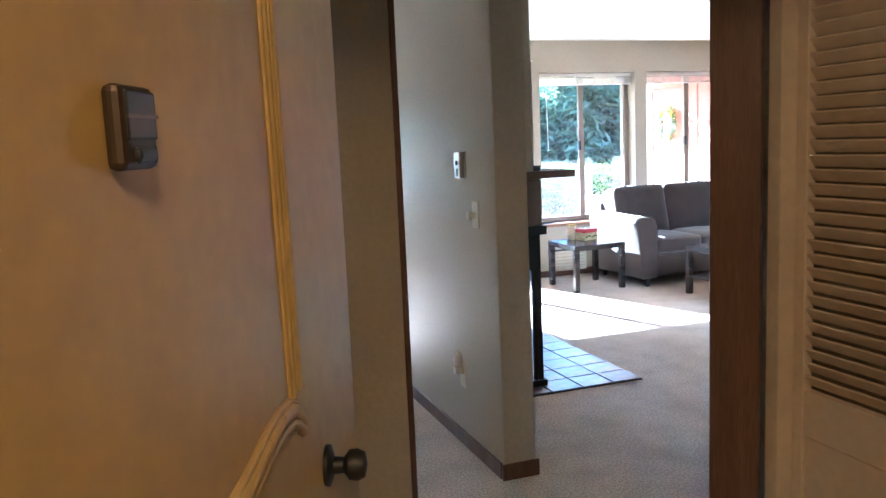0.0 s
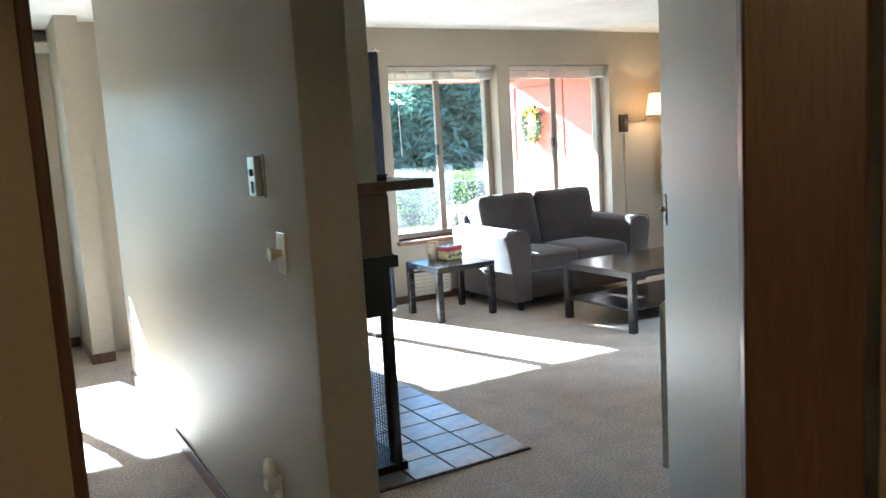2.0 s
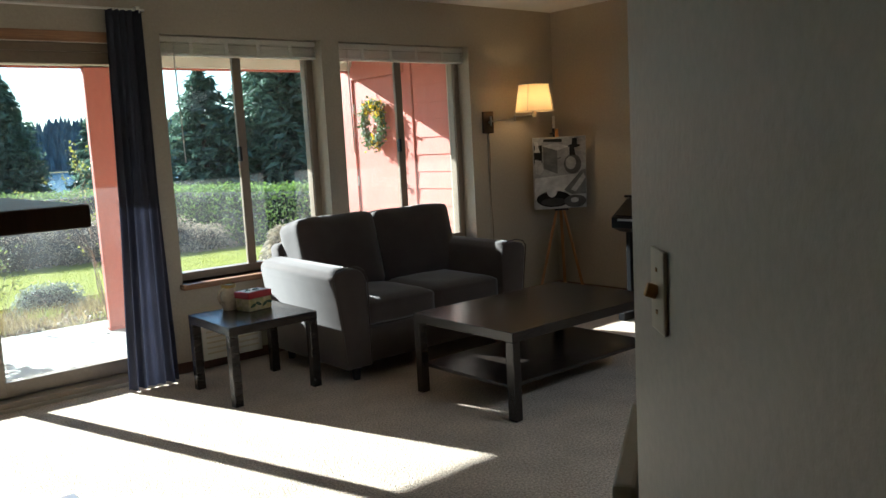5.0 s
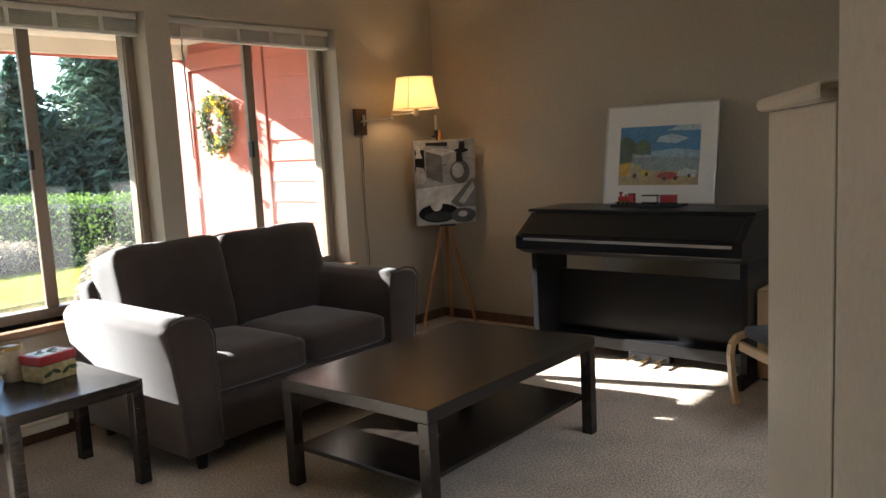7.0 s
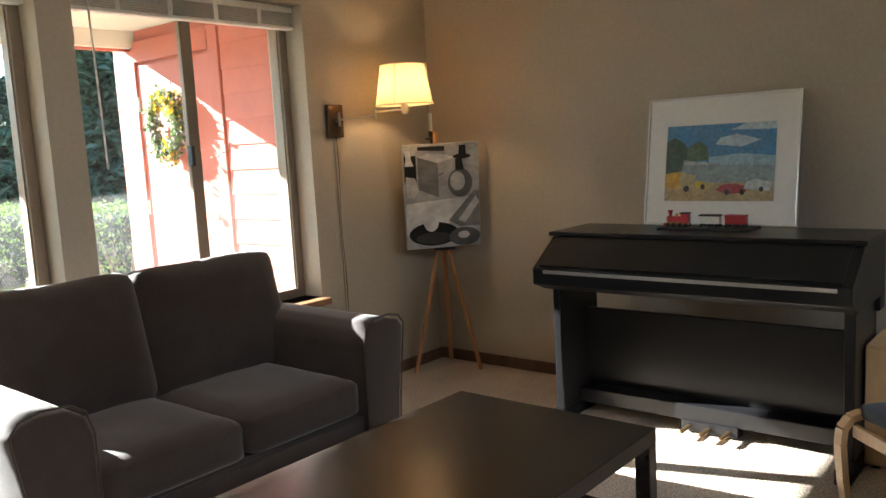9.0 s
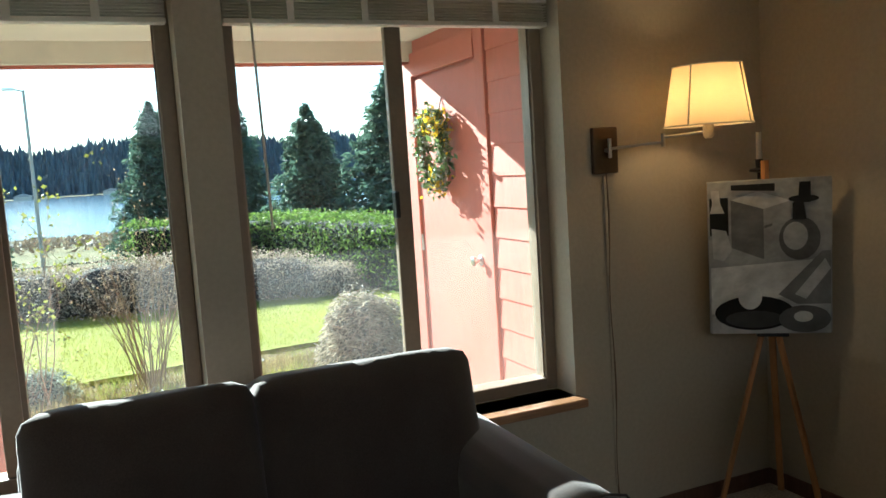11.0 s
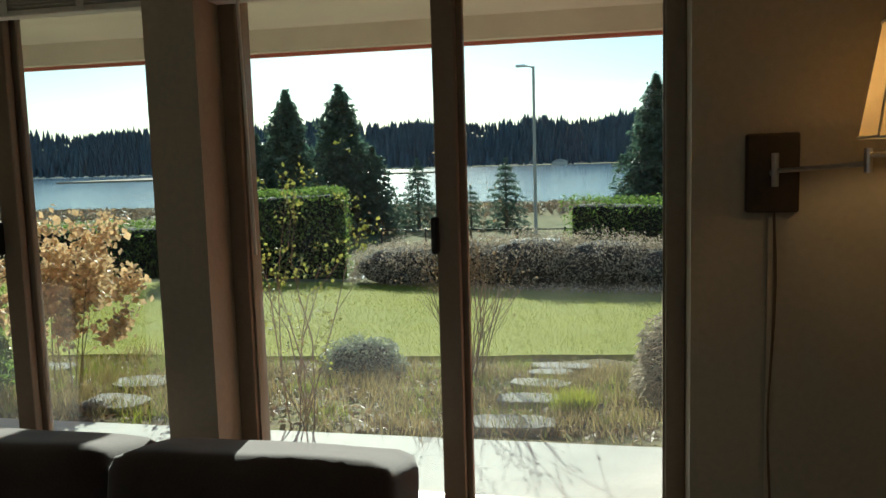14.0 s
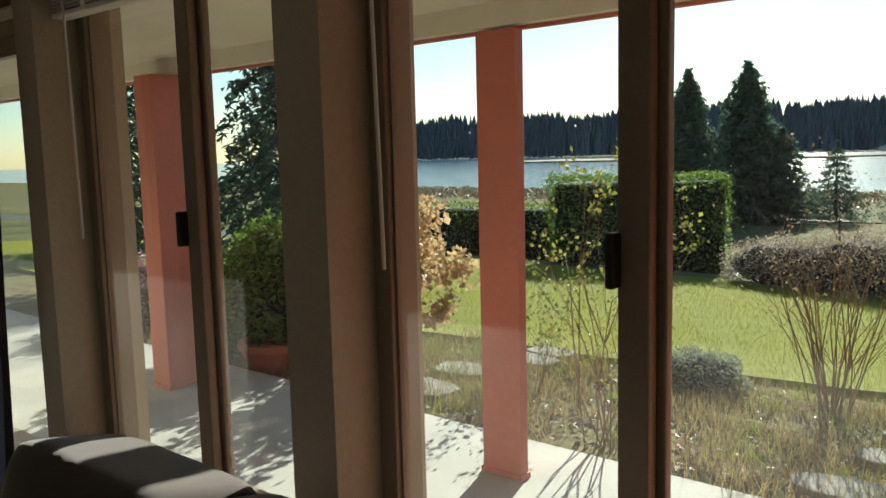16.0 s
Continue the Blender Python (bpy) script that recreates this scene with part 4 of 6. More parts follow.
def easel():
    e = thing("easel", "orange pine tripod easel in the corner", "easel", pose(7.08, 6.90, 0))
    feet = [(-0.187, 0.11), (0.07, -0.19), (0.165, 0.12)]
    for fx, fy in feet:
        k = Vector((fx, fy)).normalized() * 0.02
        part("leg", boxed(-0.013, 0.013, -0.009, 0.009, 0, (Vector((fx, fy, 0)) - Vector((k.x, k.y, 0.80))).length, 0.003,
             m=Matrix.Translation((fx, fy, 0.0)) @ (Vector((k.x, k.y, 0.80)) - Vector((fx, fy, 0))).to_track_quat("Z", "Y").to_matrix().to_4x4()), PINE, e)
    part("head", boxed(-0.03, 0.03, -0.03, 0.03, 0.755, 0.80, 0.005), PINE, e)
    part("mast", boxed(-0.012, 0.012, -0.012, 0.012, 0.80, 1.45, 0.003, m=pose(0.02, 0.03, 0)), PINE, e)
    part("ledge", boxed(-0.06, 0.06, -0.03, 0.03, 0.745, 0.762, 0.003, m=pose(-0.02, -0.03, 0, 0, 0, -40)), BLACK, e)
    c = thing("candlestick", "black candlestick with a white candle behind the canvas", "candlestick", pose(7.13, 6.99, 1.33))
    part("stick", lathe([(0.03, -0.0), (0.03, 0.01), (0.008, 0.02), (0.008, 0.07), (0.04, 0.075), (0.04, 0.083), (0.013, 0.09), (0.015, 0.125), (0.0, 0.125)], 16), BLACK, c, soft=40)
    part("candle", rodded((0, 0, 0.122), (0, 0, 0.235), 0.011), WHITE, c, "white candle")
    part("bracket", boxed(-0.05, 0.05, -0.012, 0.012, -0.02, 0.0, 0.003), BLACK, c)


easel()


def flat(bm, pts, y):
    """A flat outline in x and z, slightly proud at y."""
    f = bm.faces.new([bm.verts.new((x, y, z)) for x, z in pts])
    r = bmesh.ops.extrude_face_region(bm, geom=[f])
    bmesh.ops.translate(bm, vec=(0, -0.0006, 0), verts=[v for v in r["geom"] if isinstance(v, bmesh.types.BMVert)])


def oval(cx, cz, rx, rz, n=22, a0=0.0, a1=2 * math.pi):
    return [(cx + rx * math.cos(a0 + (a1 - a0) * i / n), cz + rz * math.sin(a0 + (a1 - a0) * i / n)) for i in range(n)]


def tone(v, name="grey_oil_paint", warm=1.0):
    return mat(name, (v * warm, v, v * (2 - warm) * 0.97), 0.7, vary=0.12, grain=35, blotch=9, bump=0.1, tone=(v * 0.6, v * 0.6, v * 0.58), spec=0.15)


def still_life():
    p = thing("painting", "grey still-life canvas with jugs and an egg on the easel", "painting", pose(7.02, 6.84, 0.765, 3, 0, -38))
    w, h = 0.455, 0.615
    part("canvas", boxed(-w / 2, w / 2, 0, 0.02, 0, h, 0.002), tone(0.42), p)
    layers = [
        (0.02, [(-0.22, 0.40), (-0.15, 0.40), (-0.15, 0.55), (-0.22, 0.55)]),
        (0.20, [(-0.14, 0.35), (-0.02, 0.30), (-0.02, 0.50), (-0.14, 0.54)]),
        (0.40, [(-0.02, 0.30), (0.08, 0.32), (0.08, 0.53), (-0.02, 0.50)]),
        (0.62, [(-0.14, 0.54), (-0.02, 0.50), (0.08, 0.53), (-0.04, 0.57)]),
        (0.72, [(-0.22, 0.27), (0.22, 0.30), (0.22, 0.16), (-0.22, 0.08)]),
        (0.55, [(-0.22, 0.07), (0.22, 0.20), (0.22, 0.0), (-0.22, 0.0)]),
        (0.15, oval(0.11, 0.38, 0.075, 0.085)),
        (0.48, oval(0.095, 0.39, 0.045, 0.055)),
        (0.03, [(0.085, 0.455), (0.135, 0.455), (0.125, 0.52), (0.15, 0.52), (0.15, 0.60), (0.11, 0.60), (0.105, 0.53), (0.085, 0.52)]),
        (0.03, oval(0.125, 0.535, 0.055, 0.014)),
        (0.60, [(-0.215, 0.43), (-0.16, 0.42), (-0.14, 0.34), (-0.17, 0.30), (-0.21, 0.31)]),
        (0.66, [(-0.215, 0.58), (-0.185, 0.58), (-0.18, 0.53), (-0.165, 0.49), (-0.22, 0.49), (-0.21, 0.53)]),
        (0.018, oval(-0.06, 0.085, 0.15, 0.07)),
        (0.06, oval(-0.06, 0.06, 0.11, 0.035)),
        (0.80, oval(-0.075, 0.155, 0.045, 0.055)),
        (0.22, [(0.03, 0.16), (0.19, 0.33), (0.22, 0.33), (0.22, 0.12), (0.10, 0.12)]),
        (0.55, [(0.09, 0.16), (0.20, 0.30), (0.22, 0.26), (0.13, 0.14)]),
        (0.13, oval(0.125, 0.06, 0.095, 0.055)),
        (0.60, oval(0.12, 0.07, 0.035, 0.022)),
        (0.20, [(-0.02, 0.425), (0.01, 0.435), (0.01, 0.445), (-0.02, 0.435)]),
        (0.03, [(-0.14, 0.58), (0.02, 0.57), (0.02, 0.60), (-0.14, 0.60)]),
    ]
    for i, (v, pts) in enumerate(layers):
        bm = bmesh.new()
        flat(bm, pts, -0.0008 - 0.0007 * i)
        part("painted_shape", bm, tone(v), p)


still_life()


def framed_print():
    p = thing("framed_print", "framed street print in a wide white mat, leaning on the wall", "picture", pose(7.035, 5.20, 0.925, -9.5, 0, -90))
    w, h = 0.72, 0.61
    bm = bmesh.new()
    for a in ((-w / 2, -w / 2 + 0.009, 0, h), (w / 2 - 0.009, w / 2, 0, h), (-w / 2 + 0.009, w / 2 - 0.009, 0, 0.009), (-w / 2 + 0.009, w / 2 - 0.009, h - 0.009, h)):
        box(bm, a[0], a[1], -0.012, 0.012, a[2], a[3], 0.002)
    part("frame", bm, CHROME, p)
    part("mat_board", boxed(-w / 2 + 0.009, w / 2 - 0.009, -0.004, 0.006, 0.009, h - 0.009), mat("white_mat_board", (0.72, 0.70, 0.66), 0.6, vary=0.03), p)
    x0, x1, z0, z1 = -0.26, 0.255, 0.115, 0.475
    cols = [((0.07, 0.22, 0.42), [(x0, 0.27), (x1, 0.27), (x1, z1), (x0, z1)]),
            ((0.45, 0.56, 0.62), [(-0.02, 0.38), (0.10, 0.365), (0.19, 0.395), (0.08, 0.425), (0.0, 0.41)]),
            ((0.45, 0.56, 0.62), [(0.05, 0.445), (x1, 0.44), (x1, z1), (0.12, z1)]),
            ((0.30, 0.42, 0.50), [(-0.05, 0.27), (x1, 0.27), (x1, 0.32), (0.1, 0.335), (-0.05, 0.32)]),
            ((0.05, 0.09, 0.06), [(x0, 0.24), (-0.15, 0.24), (-0.13, 0.32), (-0.17, 0.39), (-0.22, 0.42), (x0, 0.40)]),
            ((0.10, 0.15, 0.08), [(-0.16, 0.30), (-0.05, 0.31), (-0.06, 0.37), (-0.10, 0.40), (-0.15, 0.37)]),
            ((0.25, 0.32, 0.33), [(-0.19, 0.20), (x1, 0.20), (x1, 0.275), (0.0, 0.285), (-0.17, 0.31)]),
            ((0.42, 0.48, 0.47), [(-0.17, 0.285), (-0.05, 0.285), (-0.06, 0.30), (-0.16, 0.30)]),
            ((0.42, 0.33, 0.17), [(x0, z0), (x1, z0), (x1, 0.20), (x0, 0.20)]),
            ((0.60, 0.36, 0.04), [(x0, 0.175), (-0.19, 0.17), (-0.185, 0.255), (x0, 0.245)]),
            ((0.45, 0.40, 0.22), [(-0.19, 0.17), (-0.11, 0.175), (-0.11, 0.235), (-0.187, 0.255)]),
            ((0.55, 0.42, 0.06), [(-0.11, 0.175), (-0.05, 0.17), (-0.06, 0.205), (-0.11, 0.21)]),
            ((0.35, 0.04, 0.05), [(-0.01, 0.165), (0.05, 0.145), (0.13, 0.155), (0.135, 0.18), (0.08, 0.195), (0.02, 0.19)]),
            ((0.50, 0.55, 0.54), [(0.12, 0.17), (0.24, 0.16), (0.245, 0.20), (0.17, 0.215), (0.13, 0.20)]),
            ((0.02, 0.02, 0.02), oval(0.045, 0.155, 0.012, 0.014, 12)), ((0.02, 0.02, 0.02), oval(0.115, 0.155, 0.011, 0.013, 12)),
            ((0.02, 0.02, 0.02), oval(-0.15, 0.172, 0.014, 0.016, 12)), ((0.02, 0.02, 0.02), oval(-0.07, 0.18, 0.011, 0.013, 12)),
            ((0.03, 0.03, 0.03), oval(0.20, 0.168, 0.01, 0.012, 12))]
    for i, (c, pts) in enumerate(cols):
        bm = bmesh.new()
        flat(bm, pts, -0.0045 - 0.0005 * i)
        part("printed_shape", bm, mat("print_ink", c, 0.5, vary=0.25, grain=60, blotch=14, bump=0.0, tone=tuple(0.75 * v + 0.05 for v in c)), p)


framed_print()


def toy_train():
    b = thing("book", "black folder under the toy train", "folder", pose(6.80, 4.97, 0.9255))
    part("cover", boxed(0, 0.16, 0, 0.42, 0, 0.012, 0.003), BLACK, b)
    redm, wht = mat("red_toy_paint", (0.40, 0.03, 0.04), 0.35), mat("white_toy_paint", (0.70, 0.68, 0.62), 0.4)
    gold = mat("gold_toy_paint", (0.5, 0.3, 0.08), 0.35, metal=0.5)

    def wheels(t, n, L):
        for i in range(n):
            for s in (-0.017, 0.017):
                part("wheel", rodded((L * (i / (n - 1) - 0.5), s, 0.009), (L * (i / (n - 1) - 0.5), s * 1.25, 0.009), 0.009, n=12), BLACK, t)

    grp = "toy train on the piano"
    e = thing("toy_engine", "red toy steam engine with gold trim", "toy train", pose(6.86, 5.31, 0.938, 0, 0, 90), grp)
    part("boiler", rodded((-0.03, 0, 0.034), (0.05, 0, 0.034), 0.014, n=14), redm, e)
    part("cab", boxed(-0.05, -0.018, -0.018, 0.018, 0.015, 0.06, 0.002), redm, e)
    part("cab_roof", boxed(-0.054, -0.012, -0.021, 0.021, 0.06, 0.065, 0.002), BLACK, e)
    part("chimney", lathe([(0.006, 0.045), (0.007, 0.06), (0.012, 0.075), (0.0, 0.075)], 12), redm, e, at=pose(0.037, 0, 0))
    part("dome", lathe([(0.008, 0.045), (0.007, 0.056), (0, 0.062)], 12), gold, e, at=pose(0.008, 0, 0))
    part("chassis", boxed(-0.052, 0.055, -0.014, 0.014, 0.01, 0.02, 0.002), gold, e)
    part("cowcatcher", boxed(0.055, 0.068, -0.014, 0.014, 0.003, 0.016, 0.003), redm, e)
    wheels(e, 4, 0.085)
    for y, m, lab in ((5.16, wht, "white toy railway wagon with a dark roof"), (5.045, redm, "red toy railway caboose")):
        c = thing("toy_wagon", lab, "toy train", pose(6.86, y, 0.938, 0, 0, 90), grp)
        part("body", boxed(-0.045, 0.045, -0.018, 0.018, 0.016, 0.05, 0.002), m, c)
        part("roof", boxed(-0.048, 0.048, -0.021, 0.021, 0.05, 0.057, 0.003), BLACK if m is wht else redm, c)
        part("lettering_bar", boxed(-0.03, 0.03, -0.0195, -0.018, 0.03, 0.037), redm if m is wht else wht, c)
        wheels(c, 3, 0.07)


toy_train()


# ---- on the side table ----
def tin_and_jug():
    t = thing("tin_box", "cream patterned tin box with a red lid", "tin", pose(3.93, 6.545, 0.4505, 0, 0, 12))
    cream = mat("cream_tin_print", (0.62, 0.52, 0.30), 0.4, vary=0.3, grain=18, blotch=22, bump=0.0, tone=(0.35, 0.30, 0.10))
    rd = mat("red_lid", (0.48, 0.03, 0.035), 0.35, vary=0.08)
    part("body", boxed(-0.085, 0.085, -0.065, 0.065, 0, 0.075, 0.008, 3), cream, t)
    l = part("lid", boxed(-0.088, 0.088, -0.068, 0.068, 0.075, 0.115, 0.006, 3), rd, t, "red lid")
    part("lid_panel", boxed(-0.07, 0.07, -0.05, 0.05, 0.115, 0.117, 0.001), WHITE, l)
    for i in range(5):
        bm = bmesh.new()
        box(bm, -0.02, 0.02, -0.008, 0.008, 0.117, 0.1185, 0.0, m=pose(-0.04 + 0.02 * i, 0.03 * math.sin(i * 2.1), 0, 0, 0, 50 * i))
        part("holly_leaf", bm, BLACK if i % 2 else HOLLY, l)
    for i, (x, a) in enumerate(((-0.055, 20), (-0.015, -25), (0.03, 35), (0.065, -10))):
        bm = prism(oval(0, 0, 0.022, 0.009, 12), 0, 0.001)
        bmesh.ops.transform(bm, matrix=pose(x, -0.0655, 0.035 + 0.006 * (i % 2), 90, 0, 0) @ pose(0, 0, 0, 0, 0, a), verts=bm.verts)
        part("printed_leaf", bm, HOLLY, t)
    j = thing("jug", "cream pottery jug with a loop handle", "jug", pose(3.83, 6.66, 0.4505))
    part("body", lathe([(0.0, 0.0), (0.04, 0.0), (0.052, 0.04), (0.05, 0.09), (0.038, 0.13), (0.042, 0.15), (0.038, 0.15), (0.03, 0.13), (0.0, 0.12)], 24), mat("cream_glaze", (0.68, 0.58, 0.42), 0.25, vary=0.1), j, soft=50)
    part("handle", piping([(-0.036, -0.02, 0.135), (-0.075, -0.03, 0.125), (-0.085, -0.035, 0.085), (-0.07, -0.03, 0.05), (-0.045, -0.02, 0.045)], 0.008), mat("cream_glaze_handle", (0.68, 0.58, 0.42), 0.25), j, soft=60)
    part("painted_rim", lathe([(0.043, 0.135), (0.045, 0.15), (0.041, 0.155), (0.039, 0.15)], 24), mat("gold_rim", (0.5, 0.36, 0.10), 0.35), j, soft=50)


HOLLY = mat("holly_green", (0.05, 0.10, 0.04), 0.5)
tin_and_jug()


# ---- beside the piano ----
def footstool():
    f = thing("footstool", "bentwood birch footstool with a dark grey cushion", "footstool", pose(6.305, 4.055, 0, 0, 0, -44))
    side = [(-0.275, 0.0), (-0.295, 0.12), (-0.305, 0.25), (-0.298, 0.305), (-0.270, 0.340), (-0.225, 0.352), (-0.08, 0.347), (0.08, 0.362), (0.19, 0.395), (0.25, 0.405), (0.285, 0.385), (0.298, 0.34), (0.295, 0.2), (0.28, 0.0)]
    for y in (-0.325, 0.285):
        bm = bmesh.new()
        for a, b in zip(side, side[1:]):
            d = Vector((b[0] - a[0], 0, b[1] - a[1]))
            n = Vector((-d.z, 0, d.x)).normalized() * 0.012
            for k in (0,):
                vs = [bm.verts.new(Vector((p[0], y + w, p[1])) + n * sg) for p in (a, b) for w, sg in ((0, -1), (0.04, -1), (0.04, 1), (0, 1))]
                for q in ((0, 1, 5, 4), (1, 2, 6, 5), (2, 3, 7, 6), (3, 0, 4, 7), (0, 3, 2, 1), (4, 5, 6, 7)):
                    bm.faces.new([vs[i] for i in q])
        bmesh.ops.recalc_face_normals(bm, faces=bm.faces)
        part("side_frame", bm, BIRCH, f, soft=35)
    for x, z in ((-0.262, 0.30), (0.24, 0.355)):
        part("crossbar", boxed(x - 0.012, x + 0.012, -0.285, 0.285, z - 0.022, z + 0.022, 0.004), BIRCH, f)
    bm = puffed(-0.25, 0.20, -0.28, 0.28, -0.03, 0.03, 0.012, n=12)
    for v in bm.verts:
        v.co.z += 0.375 + 0.35 * max(0.0, v.co.x) ** 1.6
    part("cushion", bm, GREYCLOTH, f, "dark grey cushion", soft=70)
    bm = puffed(0.17, 0.26, -0.28, 0.28, 0.40, 0.47, 0.01)
    part("head_roll", bm, GREYCLOTH, f, "dark grey padded roll", soft=70)


footstool()


def drum_box():
    c = thing("box_drum", "pale birch box drum with a round sound hole", "drum", pose(6.74, 4.19, 0))
    s, h = 0.31, 0.49
    n = 28
    bm = bmesh.new()
    box(bm, 0, s, 0, 0.012, 0.02, h, 0.002)
    box(bm, 0, s, s - 0.012, s, 0.02, h, 0.002)
    box(bm, s - 0.012, s, 0.012, s - 0.012, 0.02, h, 0.002)
    box(bm, 0, s, 0, s, h, h + 0.012, 0.003)
    part("body", bm, BIRCH, c)
    part("front_board", boxed(-0.008, 0, 0, s, 0.02, h, 0.002), BIRCH, c)
    # no hole is cut: a black disc on the board paints its dark inside
    bm = lathe([(0.062, 0.0), (0.062, 0.002), (0.0, 0.002)], 28)
    bmesh.ops.transform(bm, matrix=pose(-0.0085, s / 2, 0.27, 0, -90), verts=bm.verts)
    part("sound_hole_disc", bm, BLACK, c, "black disc painted for the dark inside of the sound hole")
    for x in (0.02, s - 0.05):
        for y in (0.02, s - 0.05):
            part("foot", boxed(x, x + 0.03, y, y + 0.03, 0, 0.02, 0.003), BLACK, c)


drum_box()


def heater():
    h = thing("baseboard_heater", "cream electric wall heater below the window", "heater", pose(3.80, YI, 0.06))
    part("case", boxed(0, 0.42, -0.05, 0, 0.0, 0.26, 0.006), WHITE, h)
    for i in range(5):
        part("slat", boxed(0.03, 0.39, -0.056, -0.05, 0.04 + 0.035 * i, 0.052 + 0.035 * i, 0.002), IVORY, h)
    part("grille", boxed(0.03, 0.39, -0.053, -0.0505, 0.215, 0.235, 0.001), BLACK, h)


heater()


# ---- garden: foliage ----
RNG = np.random.default_rng(7)


def leaves(points, normals, size, aspect=0.5, spread=0.8, droop=0.0):
    """A mesh of many small leaves: one folded blade at each point, turned about its normal."""
    n = len(points)
    nv = normals + RNG.normal(0, spread, (n, 3))
    nv /= np.linalg.norm(nv, axis=1)[:, None]
    t = RNG.normal(0, 1, (n, 3))
    t[:, 2] -= droop
    t -= nv * (t * nv).sum(1)[:, None]
    t /= np.linalg.norm(t, axis=1)[:, None]
    b = np.cross(nv, t)
    s = size * RNG.uniform(0.6, 1.3, n)[:, None]
    a = points - t * s / 2
    c = points + t * s / 2
    lft, rgt = points + b * s * aspect / 2 + nv * s * 0.12, points - b * s * aspect / 2 + nv * s * 0.12
    v = np.stack([a, lft, c, rgt], 1).reshape(-1, 3)
    k = np.arange(n) * 4
    f = np.concatenate([np.stack([k, k + 1, k + 2], 1), np.stack([k, k + 2, k + 3], 1)])
    me = bpy.data.meshes.new("leaves")
    me.from_pydata(v.tolist(), [], f.tolist())
    return me


def leafy(name, me, material, parent, label=""):
    ob = new(name, me)
    me.materials.append(material)
    ob.parent = parent
    return tagged(ob, label)


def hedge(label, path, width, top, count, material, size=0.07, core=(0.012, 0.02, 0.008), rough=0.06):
    """A clipped hedge along a plan path: a coat of leaves over a solid core, near-black for inner shade."""
    h = thing("hedge", label, "hedge", group="garden hedges")
    seg = [(Vector(a), Vector(b)) for a, b in zip(path, path[1:])]
    total = sum((b - a).length for a, b in seg)
    # filler core against see-through; its near-black colour paints the shade between leaves
    cm = mat("hedge_inner_shade", core, 0.95, vary=0.4, grain=18, bump=0.8, dist=0.03)
    bm = bmesh.new()
    pts, nor = [], []
    for a, b in seg:
        d = (b - a).normalized()
        r = Vector((d.y, -d.x))
        L = (b - a).length
        z0 = ground_z(*(a + b) / 2) - 0.05
        m = Matrix(((d.x, r.x, 0, a.x), (d.y, r.y, 0, a.y), (0, 0, 1, 0), (0, 0, 0, 1)))
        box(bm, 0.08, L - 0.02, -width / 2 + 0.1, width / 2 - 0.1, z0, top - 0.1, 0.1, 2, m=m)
        n = int(count * L / total)
        hh = top - z0
        per = hh * 2 + width
        u, s = RNG.uniform(-0.05, L + 0.05, n), RNG.uniform(0, per, n)
        wob = 0.5 * np.sin(u * 2.3 + 1) + 0.5 * np.sin(u * 5.1 + s * 3)
        for ui, si, wi in zip(u, s, wob):
            j = RNG.normal(0, rough) + wi * rough * 0.6
            if si < hh:
                p, q = (-width / 2 - j, z0 + si), (-1, 0.2)
            elif si < hh + width:
                p, q = (-width / 2 + si - hh, top + j * 0.6), (0, 1)
            else:
                p, q = (width / 2 + j, top - (si - hh - width)), (1, 0.2)
            w = a + d * ui + r * p[0]
            pts.append((w.x, w.y, p[1]))
            nor.append((r.x * q[0], r.y * q[0], q[1]))
        for e, sg in ((0.0, -1), (L, 1)):
            for _ in range(int(n * 0.06)):
                w = a + d * (e + sg * RNG.normal(0, rough)) + r * RNG.uniform(-width / 2, width / 2)
                pts.append((w.x, w.y, RNG.uniform(z0, top)))
                nor.append((d.x * sg, d.y * sg, 0.1))
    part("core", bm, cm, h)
    leafy("foliage", leaves(np.array(pts), np.array(nor), size, 0.5, 0.7), material, h)
    return h


HEATHER = leaf_mat("brown_heather", (0.40, 0.33, 0.25), 0.5, 0.35)
hedge("clipped green laurel hedge along the lawn", [(5.3, 21.0), (8.0, 20.0), (9.3, 14.2)], 0.9, 0.75, 15000, HEDGE)
hedge("tall block of clipped green laurel hedge", [(-1.75, 18.6), (0.85, 20.2)], 1.0, 1.06, 8000, HEDGE)
hedge("low clipped green hedge at the garden's edge", [(-9.5, 18.8), (-2.0, 20.4)], 0.9, 0.45, 9000, HEDGE)


